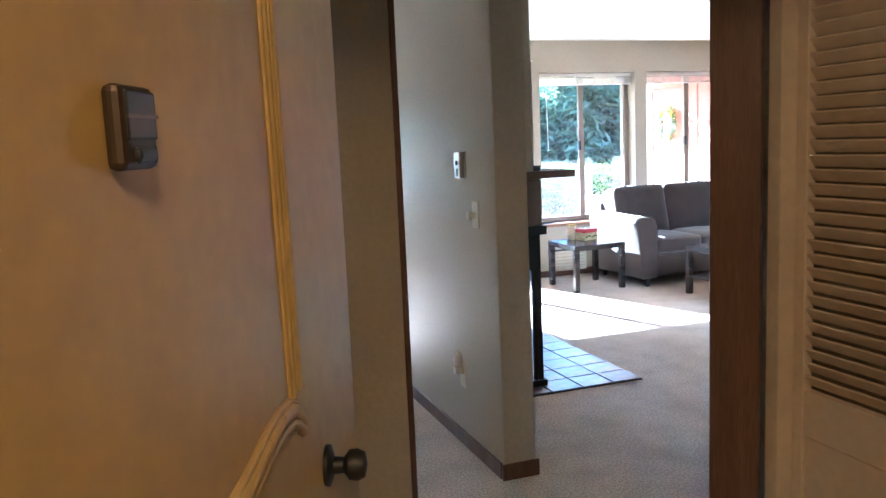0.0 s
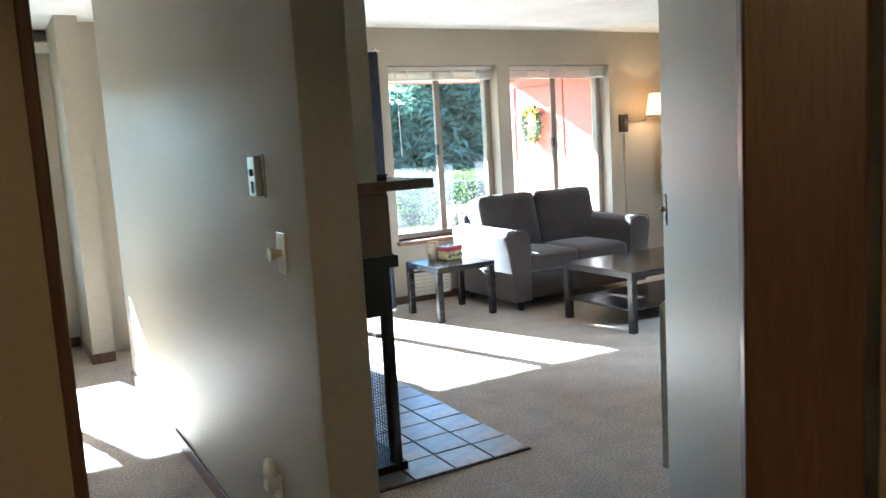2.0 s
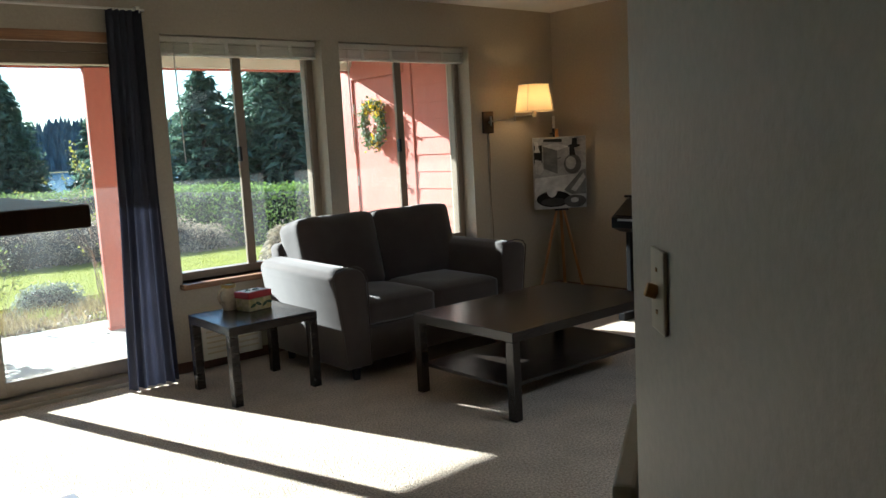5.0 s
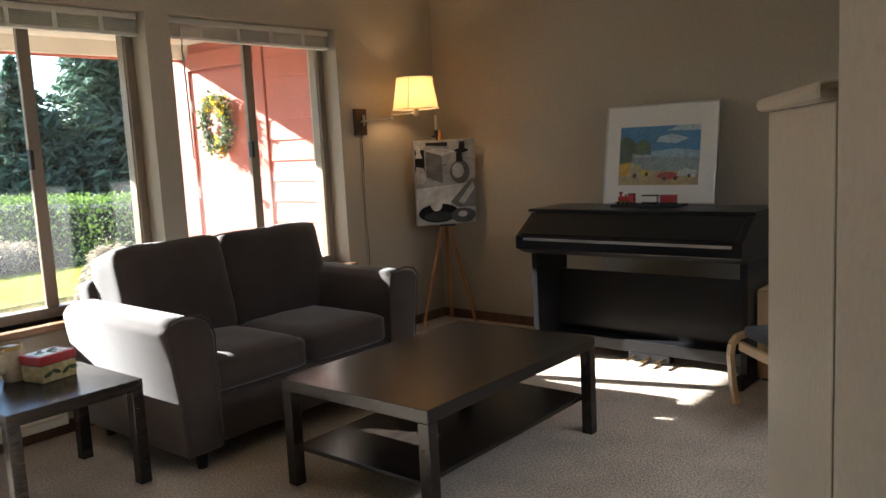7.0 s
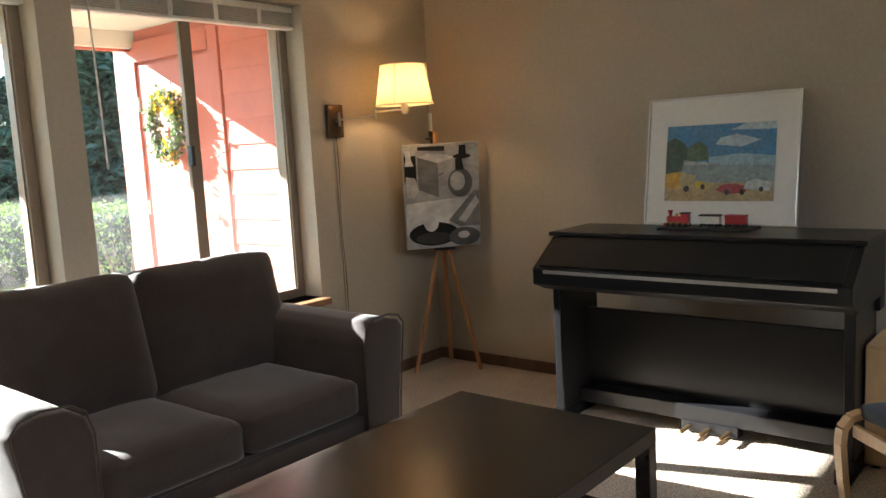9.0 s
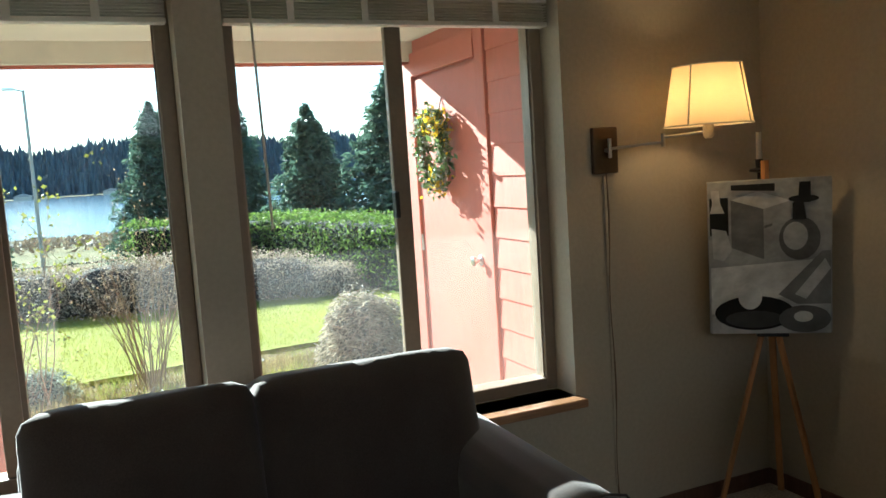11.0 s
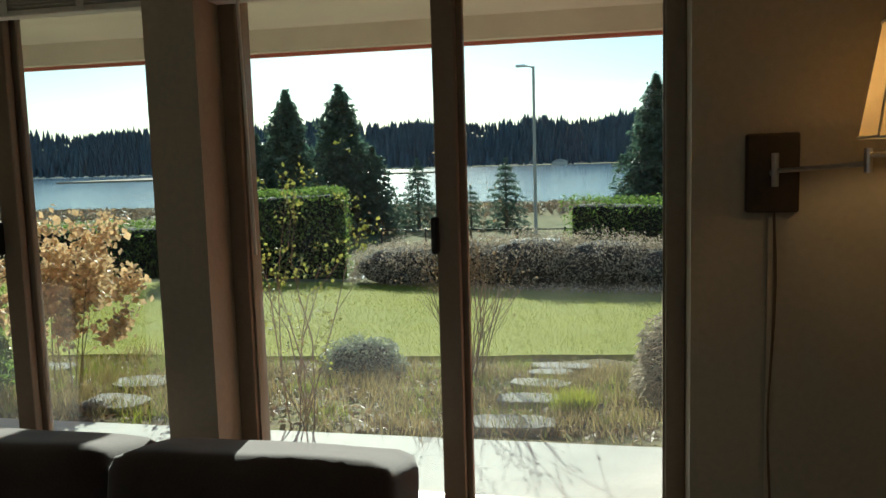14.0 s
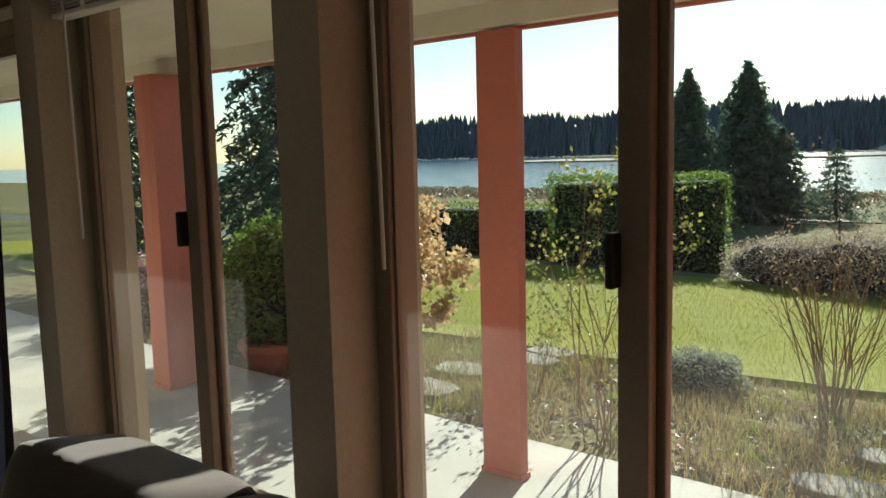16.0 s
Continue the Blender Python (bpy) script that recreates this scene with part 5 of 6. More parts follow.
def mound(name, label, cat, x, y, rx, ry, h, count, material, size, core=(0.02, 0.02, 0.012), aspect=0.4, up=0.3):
    """A rounded shrub."""
    z0 = ground_z(x, y)
    s = thing(name, label, cat, pose(x, y, z0))
    bm = bmesh.new()
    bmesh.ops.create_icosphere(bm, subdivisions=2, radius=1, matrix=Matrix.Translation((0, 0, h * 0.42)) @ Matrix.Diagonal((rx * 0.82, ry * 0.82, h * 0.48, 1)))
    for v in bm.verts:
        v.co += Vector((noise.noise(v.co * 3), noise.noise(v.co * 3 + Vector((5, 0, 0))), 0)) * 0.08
    # filler behind the leaves; the near-black default colour stands in for inner shade
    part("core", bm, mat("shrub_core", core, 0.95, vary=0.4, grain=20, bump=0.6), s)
    az, u = RNG.uniform(0, 2 * np.pi, count), RNG.uniform(0, 1, count) ** 0.75
    rad = np.sqrt(1 - u ** 3)
    d = np.stack([np.cos(az) * rad, np.sin(az) * rad, u], 1)
    k = RNG.uniform(0.82, 1.05, count) * (1 + 0.07 * np.sin(az * 5 + u * 4) + 0.06 * np.sin(az * 2.3 + u * 9))
    p = np.stack([d[:, 0] * rx * k, d[:, 1] * ry * k, np.maximum(0.02, u * h * k)], 1)
    nn = d.copy()
    nn[:, 2] += up
    leafy("foliage", leaves(p, nn, size, aspect, 0.9), material, s)
    return s


for x, y, rx, h in ((2.7, 17.9, 0.95, 0.68), (3.8, 17.7, 1.05, 0.80), (4.9, 17.4, 1.1, 0.86), (6.0, 17.2, 1.1, 0.84), (7.0, 17.0, 1.0, 0.74), (7.8, 16.7, 0.8, 0.50)):
    tagged(mound("heather_bush", "brown winter heather mound behind the lawn", "bush", x, y, rx, 0.8, h, 6500, HEATHER, 0.05, core=(0.09, 0.07, 0.055), aspect=0.35), group="heather row")
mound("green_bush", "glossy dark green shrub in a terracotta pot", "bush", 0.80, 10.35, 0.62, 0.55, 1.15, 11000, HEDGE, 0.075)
mound("lavender_bush", "grey-brown dried lavender bush by the path", "bush", 6.58, 10.85, 0.36, 0.36, 0.64, 4200, leaf_mat("grey_lavender", (0.42, 0.37, 0.29), 0.4, 0.35), 0.09, core=(0.12, 0.10, 0.08), aspect=0.12, up=1.6)
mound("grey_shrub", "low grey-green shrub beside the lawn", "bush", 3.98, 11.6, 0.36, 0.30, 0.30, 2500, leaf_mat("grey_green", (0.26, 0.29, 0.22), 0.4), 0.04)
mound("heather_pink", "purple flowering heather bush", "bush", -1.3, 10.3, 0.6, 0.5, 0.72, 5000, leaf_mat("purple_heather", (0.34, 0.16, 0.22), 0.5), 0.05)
pot = thing("flower_pot", "low terracotta plant pot", "pot", pose(1.22, 9.90, ground_z(0, 9.9)))
part("bowl", lathe([(0.0, 0), (0.2, 0), (0.27, 0.2), (0.29, 0.2), (0.29, 0.25), (0.25, 0.25), (0.2, 0.2), (0, 0.2)], 24), mat("terracotta", (0.38, 0.11, 0.06), 0.7, vary=0.15), pot, soft=40)


def twigs(name, label, x, y, h, spread, stems, material, tip=None, tips=0, tipsize=0.05, seed=1, bend=0.25):
    """A bare shrub: forking stems, with seed heads or leaves at their ends where it has them."""
    rnd = random.Random(seed)
    z0 = ground_z(x, y)
    s = thing(name, label, "shrub", pose(x, y, z0))
    bm = bmesh.new()
    ends = []

    def grow(p, d, length, r, depth):
        steps = 3
        for _ in range(steps):
            d2 = (d + Vector((rnd.gauss(0, bend), rnd.gauss(0, bend), rnd.gauss(0.05, bend * 0.5))) * 0.5).normalized()
            q = p + d2 * length / steps
            rod(bm, p, q, r, r * 0.85, 5, False)
            p, d, r = q, d2, r * 0.85
            if depth and rnd.random() < 0.75:
                grow(p, (d + Vector((rnd.gauss(0, 0.55), rnd.gauss(0, 0.55), 0.1))).normalized(), length * rnd.uniform(0.35, 0.6), r * 0.6, depth - 1)
        ends.append(p)

    for i in range(stems):
        a = rnd.uniform(0, 2 * math.pi)
        o = Vector((math.cos(a), math.sin(a), 0)) * rnd.uniform(0, 0.12)
        grow(o, Vector((math.cos(a) * spread, math.sin(a) * spread, 1)).normalized(), h * rnd.uniform(0.7, 1.05), 0.0048 * h, 2)
    part("stems", bm, material, s)
    if tip:
        e = np.array([list(p) for p in ends])
        k = max(1, tips // max(1, len(e)))
        p = np.repeat(e, k, 0) + RNG.normal(0, tipsize * 0.7, (len(e) * k, 3))
        leafy("leaves" if tipsize < 0.06 else "flower_heads", leaves(p, RNG.normal(0, 1, p.shape), tipsize * 0.7, 0.8, 0.5), tip, s)
    return s


TWIG = mat("grey_brown_twig", (0.26, 0.20, 0.14), 0.85, vary=0.25)
twigs("rose_bush", "bare rose bush with a few young leaves beside the post", 4.12, 9.92, 1.12, 0.18, 9, TWIG, leaf_mat("young_leaf", (0.26, 0.28, 0.06), 0.4), 700, 0.038, 3, 0.4)
twigs("bare_shrub", "thin bare twiggy shrub by the lawn", 4.93, 11.5, 1.1, 0.24, 26, mat("pale_twig", (0.26, 0.19, 0.12), 0.85), leaf_mat("dry_seed", (0.30, 0.22, 0.13), 0.3), 500, 0.03, 5)
twigs("hydrangea", "hydrangea with dried tan flower heads", 1.92, 10.55, 1.05, 0.2, 6, TWIG, leaf_mat("dried_petal", (0.58, 0.42, 0.24), 0.3), 3600, 0.085, 8, 0.15)
twigs("bare_shrub", "small leafless shrub in the flower bed", 3.2, 10.6, 0.6, 0.4, 14, TWIG, leaf_mat("bud_leaf", (0.14, 0.17, 0.05), 0.4), 500, 0.04, 11)
twigs("bare_shrub", "thin bare twiggy shrub by the lawn", 7.6, 11.6, 0.9, 0.4, 18, mat("pale_twig_b", (0.24, 0.18, 0.12), 0.85), None, 0, 0.03, 15)

# flower bed, stepping stones, weeds


def rough_bed():
    bm = bmesh.new()
    nx, ny = 90, 30
    g = []
    for j in range(ny + 1):
        y = 9.665 + 3.1 * j / ny
        g.append([bm.verts.new((-6 + 15.4 * i / nx, y, ground_z(0, y) + 0.004 + 0.035 * noise.noise(Vector((i * 0.5, j * 0.6, 0))) + 0.02 * noise.noise(Vector((i * 1.7, j * 1.9, 3))))) for i in range(nx + 1)])
    for j in range(ny):
        for i in range(nx):
            bm.faces.new((g[j][i], g[j][i + 1], g[j + 1][i + 1], g[j + 1][i]))
    return bm


structure("soil", rough_bed(), SOIL, "uneven brown garden soil with moss", "soil", soft=80)


def blades(name, label, cat, n, area, size, material, clump=None):
    """Grass blades scattered over a stretch of ground."""
    if clump:
        c = RNG.uniform((area[0], area[2]), (area[1], area[3]), (clump, 2))
        xy = c[RNG.integers(0, clump, n)] + RNG.normal(0, 0.10, (n, 2))
    else:
        xy = RNG.uniform((area[0], area[2]), (area[1], area[3]), (n, 2))
    h = size * RNG.uniform(0.5, 1.4, n)
    z = np.array([ground_z(x, y) + (0.055 if y > lawn_edge(x) else 0.0) for x, y in xy])
    a = RNG.uniform(0, 2 * np.pi, n)
    d = np.stack([np.cos(a), np.sin(a)], 1) * (size * 0.035)[:, None] if np.ndim(size) else np.stack([np.cos(a), np.sin(a)], 1) * size * 0.035
    lean = RNG.normal(0, 0.35, (n, 2)) * h[:, None]
    v = np.empty((n, 3, 3))
    v[:, 0, :2], v[:, 1, :2], v[:, 2, :2] = xy - d, xy + d, xy + lean
    v[:, 0, 2] = v[:, 1, 2] = z
    v[:, 2, 2] = z + h
    me = bpy.data.meshes.new(name)
    me.from_pydata(v.reshape(-1, 3).tolist(), [], np.arange(n * 3).reshape(n, 3).tolist())
    ob = new(name, me)
    me.materials.append(material)
    return tagged(ob, label, cat, "", "stuff")


blades("lawn_grass", "short green lawn grass blades", "grass", 90000, (-4, 9, 12.1, 17.0), 0.04, leaf_mat("lawn_blade", (0.22, 0.235, 0.022), 0.45))
blades("bed_weeds", "dry and green grass tufts in the flower bed", "grass", 26000, (-2, 8.5, 9.75, 12.0), 0.12, leaf_mat("dry_blade", (0.28, 0.22, 0.10), 0.5), 420)
blades("green_tufts", "bright green grass tufts in the flower bed", "grass", 7000, (1, 8, 9.9, 11.9), 0.10, leaf_mat("green_blade", (0.25, 0.29, 0.05), 0.4), 60)

blades("bright_tuft", "bright yellow-green grass tuft beside the steps", "grass", 700, (5.70, 5.94, 10.38, 10.54), 0.15, leaf_mat("bright_blade", (0.36, 0.38, 0.05), 0.3))


def litter():
    n = 2600
    xy = RNG.uniform((-1, 9.8), (8.5, 11.9), (n, 2))
    p = np.array([(x, y, ground_z(x, y) + 0.03) for x, y in xy])
    me = leaves(p, np.tile((0, 0, 1.0), (n, 1)), 0.07, 0.6, 0.35)
    ob = new("leaf_litter", me)
    me.materials.append(leaf_mat("dead_leaf", (0.22, 0.15, 0.09), 0.5))
    return tagged(ob, "dead leaves and bark on the flower bed", "leaves", "", "stuff")


litter()

STONE = mat("grey_flagstone", (0.23, 0.22, 0.20), 0.9, vary=0.2, grain=25, blotch=5, bump=0.5, dist=0.004, each=0.15)
for i, (x, y, w, d) in enumerate(((5.66, 11.85, 0.55, 0.20), (5.58, 11.58, 0.36, 0.18), (5.54, 11.15, 0.46, 0.22), (5.50, 10.65, 0.45, 0.24), (5.43, 10.0, 0.60, 0.28),
                                  (2.60, 10.14, 0.5, 0.36), (2.43, 10.78, 0.5, 0.34), (2.60, 11.46, 0.48, 0.32), (2.56, 11.85, 0.45, 0.28), (1.2, 11.2, 0.5, 0.3))):
    s = thing("stepping_stone", "worn grey stepping stone in the flower bed", "stone", pose(x, y, ground_z(x, y) - 0.01, 0, 0, 8 * math.sin(i * 2.3)), "stepping stones")
    bm = bmesh.new()
    o = [(w / 2 * math.cos(a) * (1 / max(abs(math.cos(a)), abs(math.sin(a)))) * random.uniform(0.9, 1.05), d / 2 * math.sin(a) * (1 / max(abs(math.cos(a)), abs(math.sin(a)))) * random.uniform(0.9, 1.05)) for a in [2 * math.pi * k / 12 for k in range(12)]]
    part("slab", prism(o, 0, 0.075, 0.01), STONE, s)


# ---- trees ----
def conifer(label, x, y, h, r, count, droop=0.5, material=None, size=None):
    z0 = ground_z(x, y)
    t = thing("fir_tree", label, "tree", pose(x, y, z0), "evergreen trees")
    part("trunk", rodded((0, 0, -0.1), (0, 0, h * 0.96), 0.028 * h, 0.004 * h, 8), BARK, t)
    whorls = max(9, int(h * 2.2))
    pts, nor = [], []
    bm = bmesh.new()
    for w in range(whorls):
        f = w / (whorls - 1)
        zc = h * (0.10 + 0.86 * f)
        reach = r * (1 - f) ** 0.62 + 0.03 * h * 0.3
        for b in range(7):
            a = 2 * math.pi * (b / 7 + 0.37 * w) + random.gauss(0, 0.15)
            L = reach * random.uniform(0.7, 1.12)
            end = Vector((math.cos(a) * L, math.sin(a) * L, zc - droop * L * 0.6))
            rod(bm, (0, 0, zc), end, 0.006 * h * (1 - f) + 0.004, 0.003, 4, False)
            k = max(4, int(count / whorls / 7 * (1.6 - 1.1 * f)))
            u = RNG.uniform(0.12, 1.05, k) ** 0.8
            base = np.array((0, 0, zc)) + u[:, None] * (np.array(end) - np.array((0, 0, zc)))
            side = np.array((-math.sin(a), math.cos(a), 0))
            base = base + side * (RNG.normal(0, 0.16, k) * L * (1.15 - 0.6 * u))[:, None] + RNG.normal(0, 0.035 * h * 0.5, (k, 3)) * np.array((0.4, 0.4, 1))
            pts.append(base)
            nor.append(np.tile((0.3 * math.cos(a), 0.3 * math.sin(a), 1.0), (k, 1)))
    part("limbs", bm, BARK, t)
    leafy("crown", leaves(np.concatenate(pts), np.concatenate(nor), size or 0.055 * h, 0.35, 0.5, droop * 1.5), material or CONIFER, t)
    return t


for x, y, h, r in ((14.0, 30.0, 7.0, 2.0), (16.6, 29.0, 9.5, 2.6), (18.5, 31.0, 9.0, 2.5), (12.2, 34.0, 6.5, 1.8), (20.5, 28.0, 10.0, 2.8), (13.3, 58.0, 10.6, 2.5),
                   (16.6, 50.0, 8.0, 2.2), (8.7, 60.0, 10.2, 2.5), (-14.4, 54.0, 9.5, 2.3), (-12.9, 60.0, 10.5, 2.6), (-16.5, 54.0, 6.8, 2.0), (-10.6, 60.0, 6.2, 2.2)):
    conifer("tall dark evergreen at the field's edge", x, y, h, r * 1.35, 8000)
for x, y, h, r in ((-8.6, 65.0, 5.5, 1.9), (-4.9, 67.0, 3.4, 1.7), (-1.8, 64.4, 5.35, 1.6)):
    conifer("small dark evergreen standing in the field", x, y, h, r * 1.2, 3000)
conifer("drooping dark evergreen at the end of the patio", -5.0, 15.2, 5.8, 1.8, 9000, 1.3, None, 0.22)
conifer("drooping dark evergreen at the end of the patio", -9.6, 14.6, 6.5, 2.0, 7000, 1.2, None, 0.25)


def hazed_woods():
    """The wooded shore across the lake."""
    n = 14000
    x = RNG.uniform(-900, 900, n)
    y = RNG.uniform(1010, 1180, n) - 0.00016 * (x - 60) ** 2
    h = RNG.uniform(11, 24, n) * (1 + 0.15 * np.sin(x * 0.011) + 0.2 * np.sin(x * 0.043))
    z = -9 + (y - (1010 - 0.00016 * (x - 60) ** 2)) * 0.30
    w = h * RNG.uniform(0.11, 0.21, n)
    ang = np.array([0, 1, 2, 3, 4]) * 2 * np.pi / 5
    v = np.empty((n, 11, 3))
    for i in range(5):
        v[:, i] = np.stack([x + w * np.cos(ang[i]), y + w * np.sin(ang[i]), z + h * 0.08], 1)
        v[:, 5 + i] = np.stack([x + w * 0.75 * np.cos(ang[i] + 0.6), y + w * 0.75 * np.sin(ang[i] + 0.6), z + h * 0.5], 1)
    v[:, 10] = np.stack([x, y, z + h], 1)
    f = []
    for k in range(n):
        o = k * 11
        for i in range(5):
            j = (i + 1) % 5
            f += [(o + i, o + j, o + 5 + i), (o + j, o + 5 + j, o + 5 + i), (o + 5 + i, o + 5 + j, o + 10)]
    me = bpy.data.meshes.new("hazed_woods")
    me.from_pydata(v.reshape(-1, 3).tolist(), [], f)
    ob = new("hazed_woods", me)
    me.materials.append(FARWOOD_HAZED)
    return tagged(ob, "wooded shore across the lake, haze mixed into its colour", "woods", "", "stuff")


hazed_woods()
ridge = bmesh.new()
cols = [(-1500 + 60 * i) for i in range(51)]
lo = [ridge.verts.new((x, 1230, -9)) for x in cols]
hi = [ridge.verts.new((x, 1330, 40 + 9 * noise.noise(Vector((x * 0.004, 0, 0))))) for x in cols]
for i in range(50):
    ridge.faces.new((lo[i], lo[i + 1], hi[i + 1], hi[i]))
structure("backdrop_hill", ridge, FARWOOD_HAZED, "low wooded hill behind the lake, tinted with haze", "hill")


def houses():
    for i, (x, y) in enumerate(((-60, 1000), (30, 1003), (120, 1000), (-190, 985), (-330, 975))):
        h = thing("lake_house", "small pale house on the far shore", "house", pose(x, y, -8.6), "houses on the far shore")
        part("walls", boxed(-9, 9, -5, 5, 0, 4), SOFFIT, h)
        part("roof", side_prism([(-10.5, 4), (0, 7.5), (10.5, 4)], -6, 6), CONCRETE, h)


houses()
structure("marsh", prism([(-420, 560), (-150, 600), (-120, 660), (-420, 700)], -8.9, -7.4), mat("dry_reeds", (0.24, 0.18, 0.11), 0.95, vary=0.3, grain=0.8, blotch=0.1), "tan reed bed in the lake", "reeds")


def shore_brush():
    n = 7000
    x = RNG.uniform(-140, 60, n)
    y = RNG.uniform(96, 140, n)
    p = np.stack([x, y, np.array([ground_z(a, b) for a, b in zip(x, y)]) + RNG.uniform(0.1, 1.3, n)], 1)
    me = leaves(p, RNG.normal(0, 1, (n, 3)), 1.1, 0.35, 0.5)
    ob = new("shore_brush", me)
    me.materials.append(leaf_mat("dry_brush", (0.22, 0.17, 0.12), 0.5, 0.2))
    return tagged(ob, "bare brown brush along the near shore", "brush", "", "stuff")


shore_brush()


def street_lamp():
    z = ground_z(2.7, 40.2)
    s = thing("street_lamp", "tall grey street lamp by the field", "street lamp", pose(2.7, 40.2, z))
    part("pole", rodded((0, 0, 0), (0, 0, 8.15), 0.085, 0.055, 12), CONCRETE, s)
    part("arm", rodded((0, 0, 8.1), (-0.35, 0, 8.2), 0.03), CONCRETE, s)
    part("head", boxed(-0.75, -0.30, -0.09, 0.09, 8.14, 8.25, 0.03), CHROME, s)


street_lamp()


def field_fence():
    f = thing("fence", "thin dark rail fence across the field", "fence", pose(-6, 46, 0))
    for i in range(9):
        z = ground_z(0, 46)
        part("post", boxed(i * 2.4 - 0.05, i * 2.4 + 0.05, -0.05, 0.05, z, z + 1.05, 0.01), BLACK, f)
        if i < 8:
            part("rail", boxed(i * 2.4 + 0.05, i * 2.4 + 2.35, -0.02, 0.02, z + 0.9, z + 0.97, 0.005), BLACK, f)


field_fence()
structure("road", prism([(-200, 25.5), (200, 25.5), (200, 30.5), (-200, 30.5)], -3.0, ground_z(0, 25.4)), ASPHALT, "asphalt road beyond the hedge", "road")


def car():
    c = thing("car", "silver hatchback parked on the road", "car", pose(3.6, 26.9, ground_z(0, 25.4)))
    paint = mat("silver_car_paint", (0.5, 0.52, 0.54), 0.3, metal=0.6, vary=0.04)
    prof = [(-2.0, 0.35), (-2.0, 0.75), (-1.75, 0.92), (-1.0, 0.98), (-0.35, 1.42), (0.95, 1.45), (1.7, 0.98), (2.0, 0.85), (2.05, 0.35)]
    part("body", side_prism(prof, -0.8, 0.8, 0.06, 3), paint, c, soft=40)
    part("window", side_prism([(-0.85, 1.0), (-0.30, 1.36), (0.9, 1.38), (1.45, 1.0)], -0.815, -0.8), BLACK, c)
    for x in (-1.3, 1.3):
        for y in (-0.78, 0.78):
            w = part("wheel", rodded((x, y - 0.1, 0.32), (x, y + 0.1, 0.32), 0.32, n=20), BLACK, c)
            part("rim", rodded((x, y - 0.11, 0.32), (x, y + 0.11, 0.32), 0.19, n=14), CHROME, w)


car()


def garden_chair():
    g = thing("garden_chair", "white plastic garden chair on the patio", "chair", pose(-2.6, 10.9, -0.16, 0, 0, 200))
    for x in (-0.24, 0.24):
        for y in (-0.22, 0.22):
            part("leg", rodded((x * 1.1, y * 1.1, 0), (x, y, 0.42), 0.018), WHITE, g)
    part("seat", boxed(-0.27, 0.27, -0.25, 0.25, 0.42, 0.45, 0.012), WHITE, g)
    for i in range(6):
        part("back_slat", boxed(-0.22 + 0.08 * i - 0.016, -0.22 + 0.08 * i + 0.016, 0.24, 0.258, 0.45, 0.86, 0.006, m=pose(0, 0, 0, -8)), WHITE, g)
    part("back_rail", boxed(-0.27, 0.27, 0.355, 0.38, 0.84, 0.90, 0.01), WHITE, g)
    for x in (-0.28, 0.28):
        part("armrest", boxed(x - 0.025, x + 0.025, -0.24, 0.30, 0.64, 0.665, 0.01), WHITE, g)
        part("arm_post", rodded((x, -0.2, 0.44), (x, -0.2, 0.645), 0.015), WHITE, g)


garden_chair()

# ---- red wing with the outer door ----
XR = 6.50
structure("wall_wing", boxed(XR, XR + 0.14, YO + 0.002, 9.45, -0.14, 2.28), RED, "red painted wing of the house", "wall")


def siding():
    s = thing("siding", "red lapped wooden siding beside the door", "siding", pose(XR, YO + 0.004, 0), kind="structure")
    k, z = 0, -0.13
    me = None
    while z < 2.2:
        bm = boxed(-0.017, -0.004, 0, 0.735, 0, 0.175, 0.002, 1, m=pose(0, 0, 0, 0, 2.6))
        if me is None:
            me = mesh_of(bm, "board")
            me.materials.append(RED)
        else:
            bm.free()
        o = new("board", me)
        o.parent = s
        o.matrix_basis = pose(-0.004, 0, z)
        z += 0.157
        k += 1


siding()
structure("trim_wing_door", boxed(XR - 0.03, XR - 0.002, 8.15, 8.25, -0.10, 2.20, 0.004), RED, "red door trim board", "trim")
structure("trim_wing_hinge", boxed(XR - 0.03, XR - 0.002, 9.13, 9.27, -0.10, 2.147, 0.004), RED, "red door trim board", "trim")
structure("trim_wing_header", boxed(XR - 0.035, XR - 0.002, 8.252, 9.128, 2.06, 2.20, 0.004), RED, "red header above the outer door", "trim")


def outer_door():
    d = thing("outer_door", "plain red wooden door with a silver knob", "door", pose(XR - 0.004, 8.255, -0.08))
    part("leaf", boxed(-0.012, 0, 0, 0.87, 0, 2.12, 0.003), RED, d)
    bm = lathe([(0.03, 0), (0.03, 0.005), (0.012, 0.012), (0.012, 0.03), (0.026, 0.04), (0.027, 0.052), (0.0, 0.06)], 18)
    bmesh.ops.transform(bm, matrix=pose(-0.012, 0.07, 1.07, 0, -90), verts=bm.verts)
    part("knob", bm, CHROME, d, "silver door knob", soft=40)
    for z in (0.25, 1.12, 1.85):
        part("hinge", rodded((-0.016, 0.872, z - 0.05), (-0.016, 0.872, z + 0.05), 0.008), CHROME, d)


outer_door()


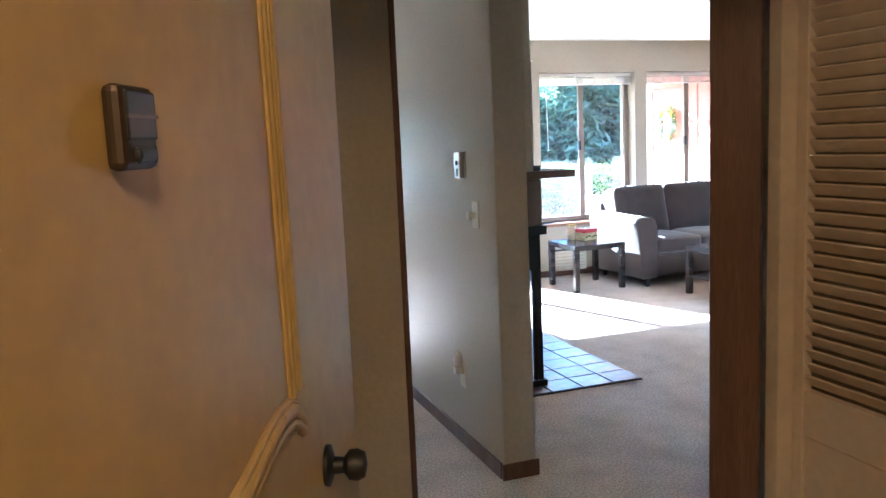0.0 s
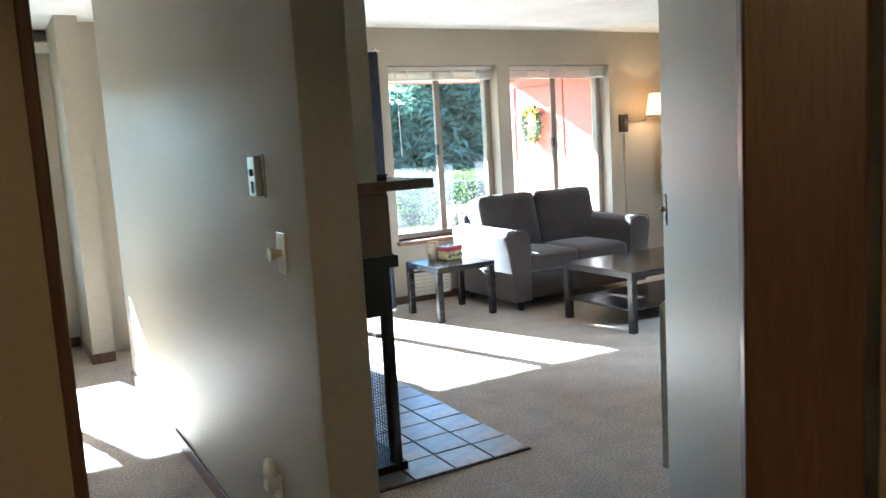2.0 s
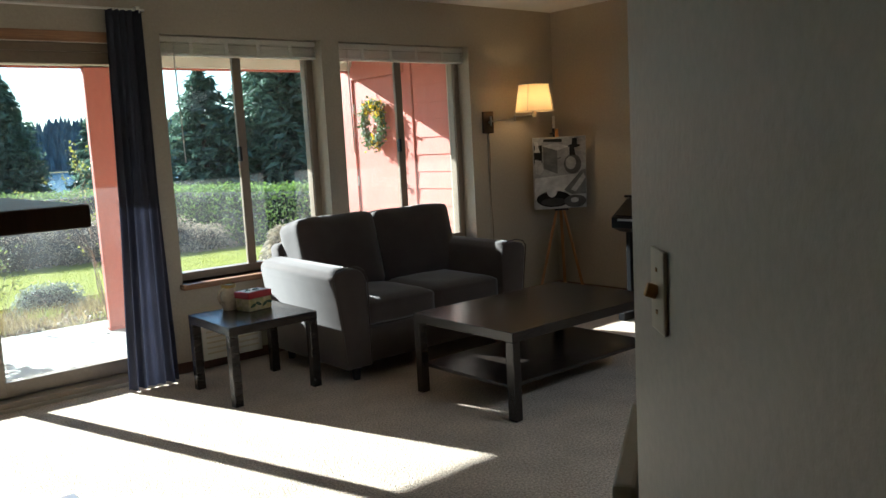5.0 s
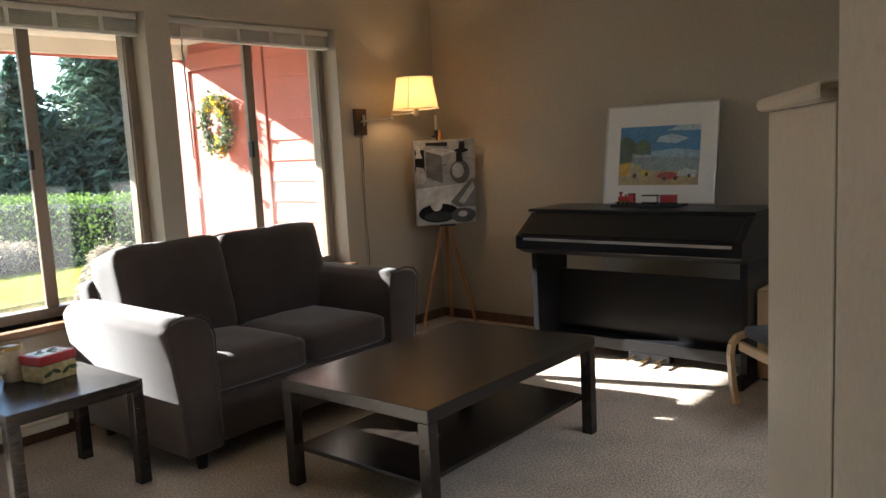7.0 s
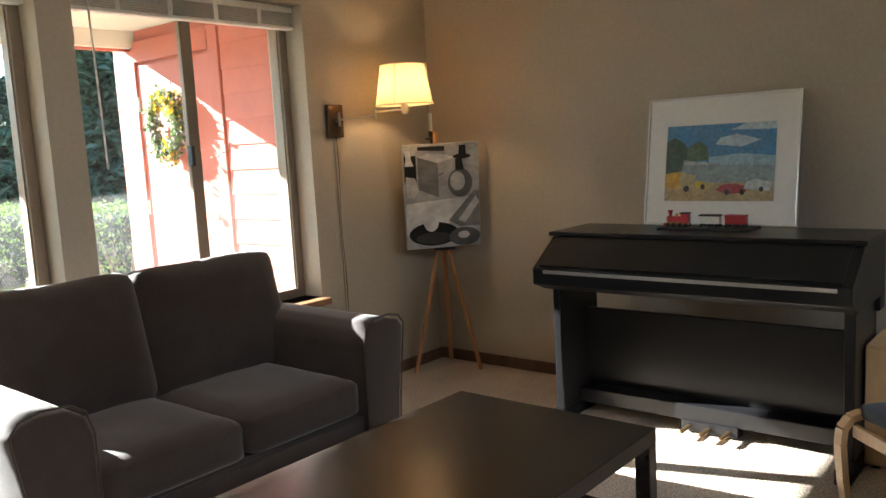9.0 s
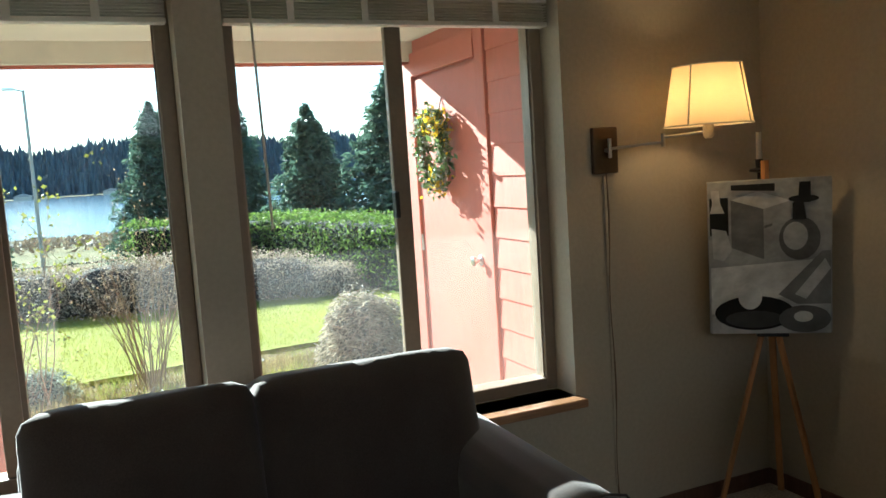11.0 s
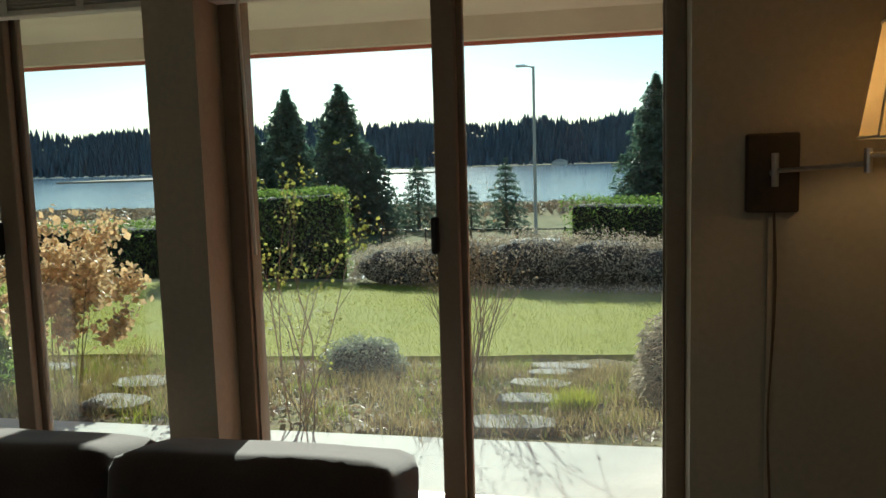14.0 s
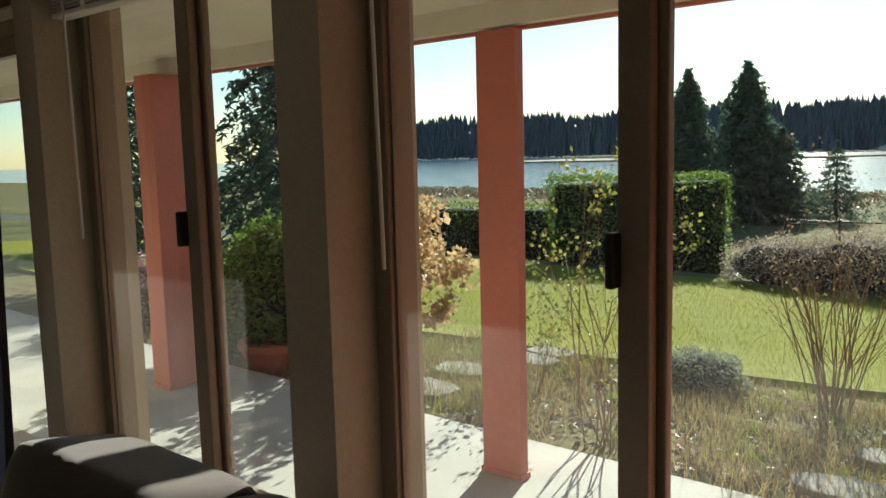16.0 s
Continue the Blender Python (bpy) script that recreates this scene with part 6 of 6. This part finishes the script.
def wreath():
    w = thing("wreath", "twig wreath with yellow flowers on the red door", "wreath", pose(XR - 0.075, 8.72, 1.60))
    rnd = random.Random(4)
    bm = bmesh.new()
    for k in range(26):
        a0, r0 = rnd.uniform(0, 2 * math.pi), 0.165 + rnd.gauss(0, 0.018)
        pts = [(rnd.gauss(0, 0.012), r0 * math.cos(a0 + i * 0.22) * 0.92 + rnd.gauss(0, 0.004), r0 * 1.15 * math.sin(a0 + i * 0.22) + rnd.gauss(0, 0.004)) for i in range(9)]
        for a, b in zip(pts, pts[1:]):
            rod(bm, a, b, 0.004, n=5, caps=False)
    part("twig_ring", bm, TWIG, w)
    for nm, n, col, size, arcs in (("green_leaves", 700, (0.10, 0.15, 0.05), 0.045, None), ("grey_leaves", 420, (0.30, 0.32, 0.26), 0.035, None), ("yellow_flowers", 380, (0.70, 0.50, 0.03), 0.04, (2.1, 0.9, 4.4, 2.6))):
        a = RNG.uniform(0, 2 * np.pi, n) if arcs is None else np.array(arcs)[RNG.integers(0, len(arcs), n)] + RNG.normal(0, 0.22, n)
        r = 0.165 + RNG.normal(0, 0.03, n)
        p = np.stack([RNG.normal(-0.015, 0.025, n), r * np.cos(a) * 0.92, r * 1.15 * np.sin(a)], 1)
        leafy(nm, leaves(p, np.tile((-1.0, 0, 0.2), (n, 1)), size, 0.55, 0.8), leaf_mat(nm, col, 0.4), w)
    part("hanger", rodded((0.03, 0, 0.19), (0.06, 0, 0.30), 0.003), BLACK, w)


wreath()
big = thing("porch_post", "broad red painted porch pier", "post", pose(1.0, 8.97, -0.05), "porch posts")
part("shaft", boxed(0, 0.21, 0, 0.47, 0.02, 2.21, 0.006), RED, big)
part("plinth", boxed(-0.008, 0.218, -0.008, 0.478, 0, 0.03, 0.004), RED, big)

# ---- hearth tiles ----
hearth = structure("hearth", boxed(1.56, 2.60, 3.57, 5.62, 0.0005, 0.006), GROUT, "slate-tiled hearth in front of the fireplace", "hearth")
TILE = 0.205
proto = None
for i in range(5):
    for j in range(10):
        if proto is None:
            proto = mesh_of(boxed(-TILE / 2 + 0.004, TILE / 2 - 0.004, -TILE / 2 + 0.004, TILE / 2 - 0.004, 0, 0.008, 0.0025, 1), "tile")
            proto.materials.append(SLATE)
        o = new("tile", proto)
        o.parent = hearth
        o.matrix_basis = pose(2.60 - TILE * (i + 0.5), 3.57 + TILE * (j + 0.5), 0.005 + 0.001 * math.sin(i * 3 + j * 5))
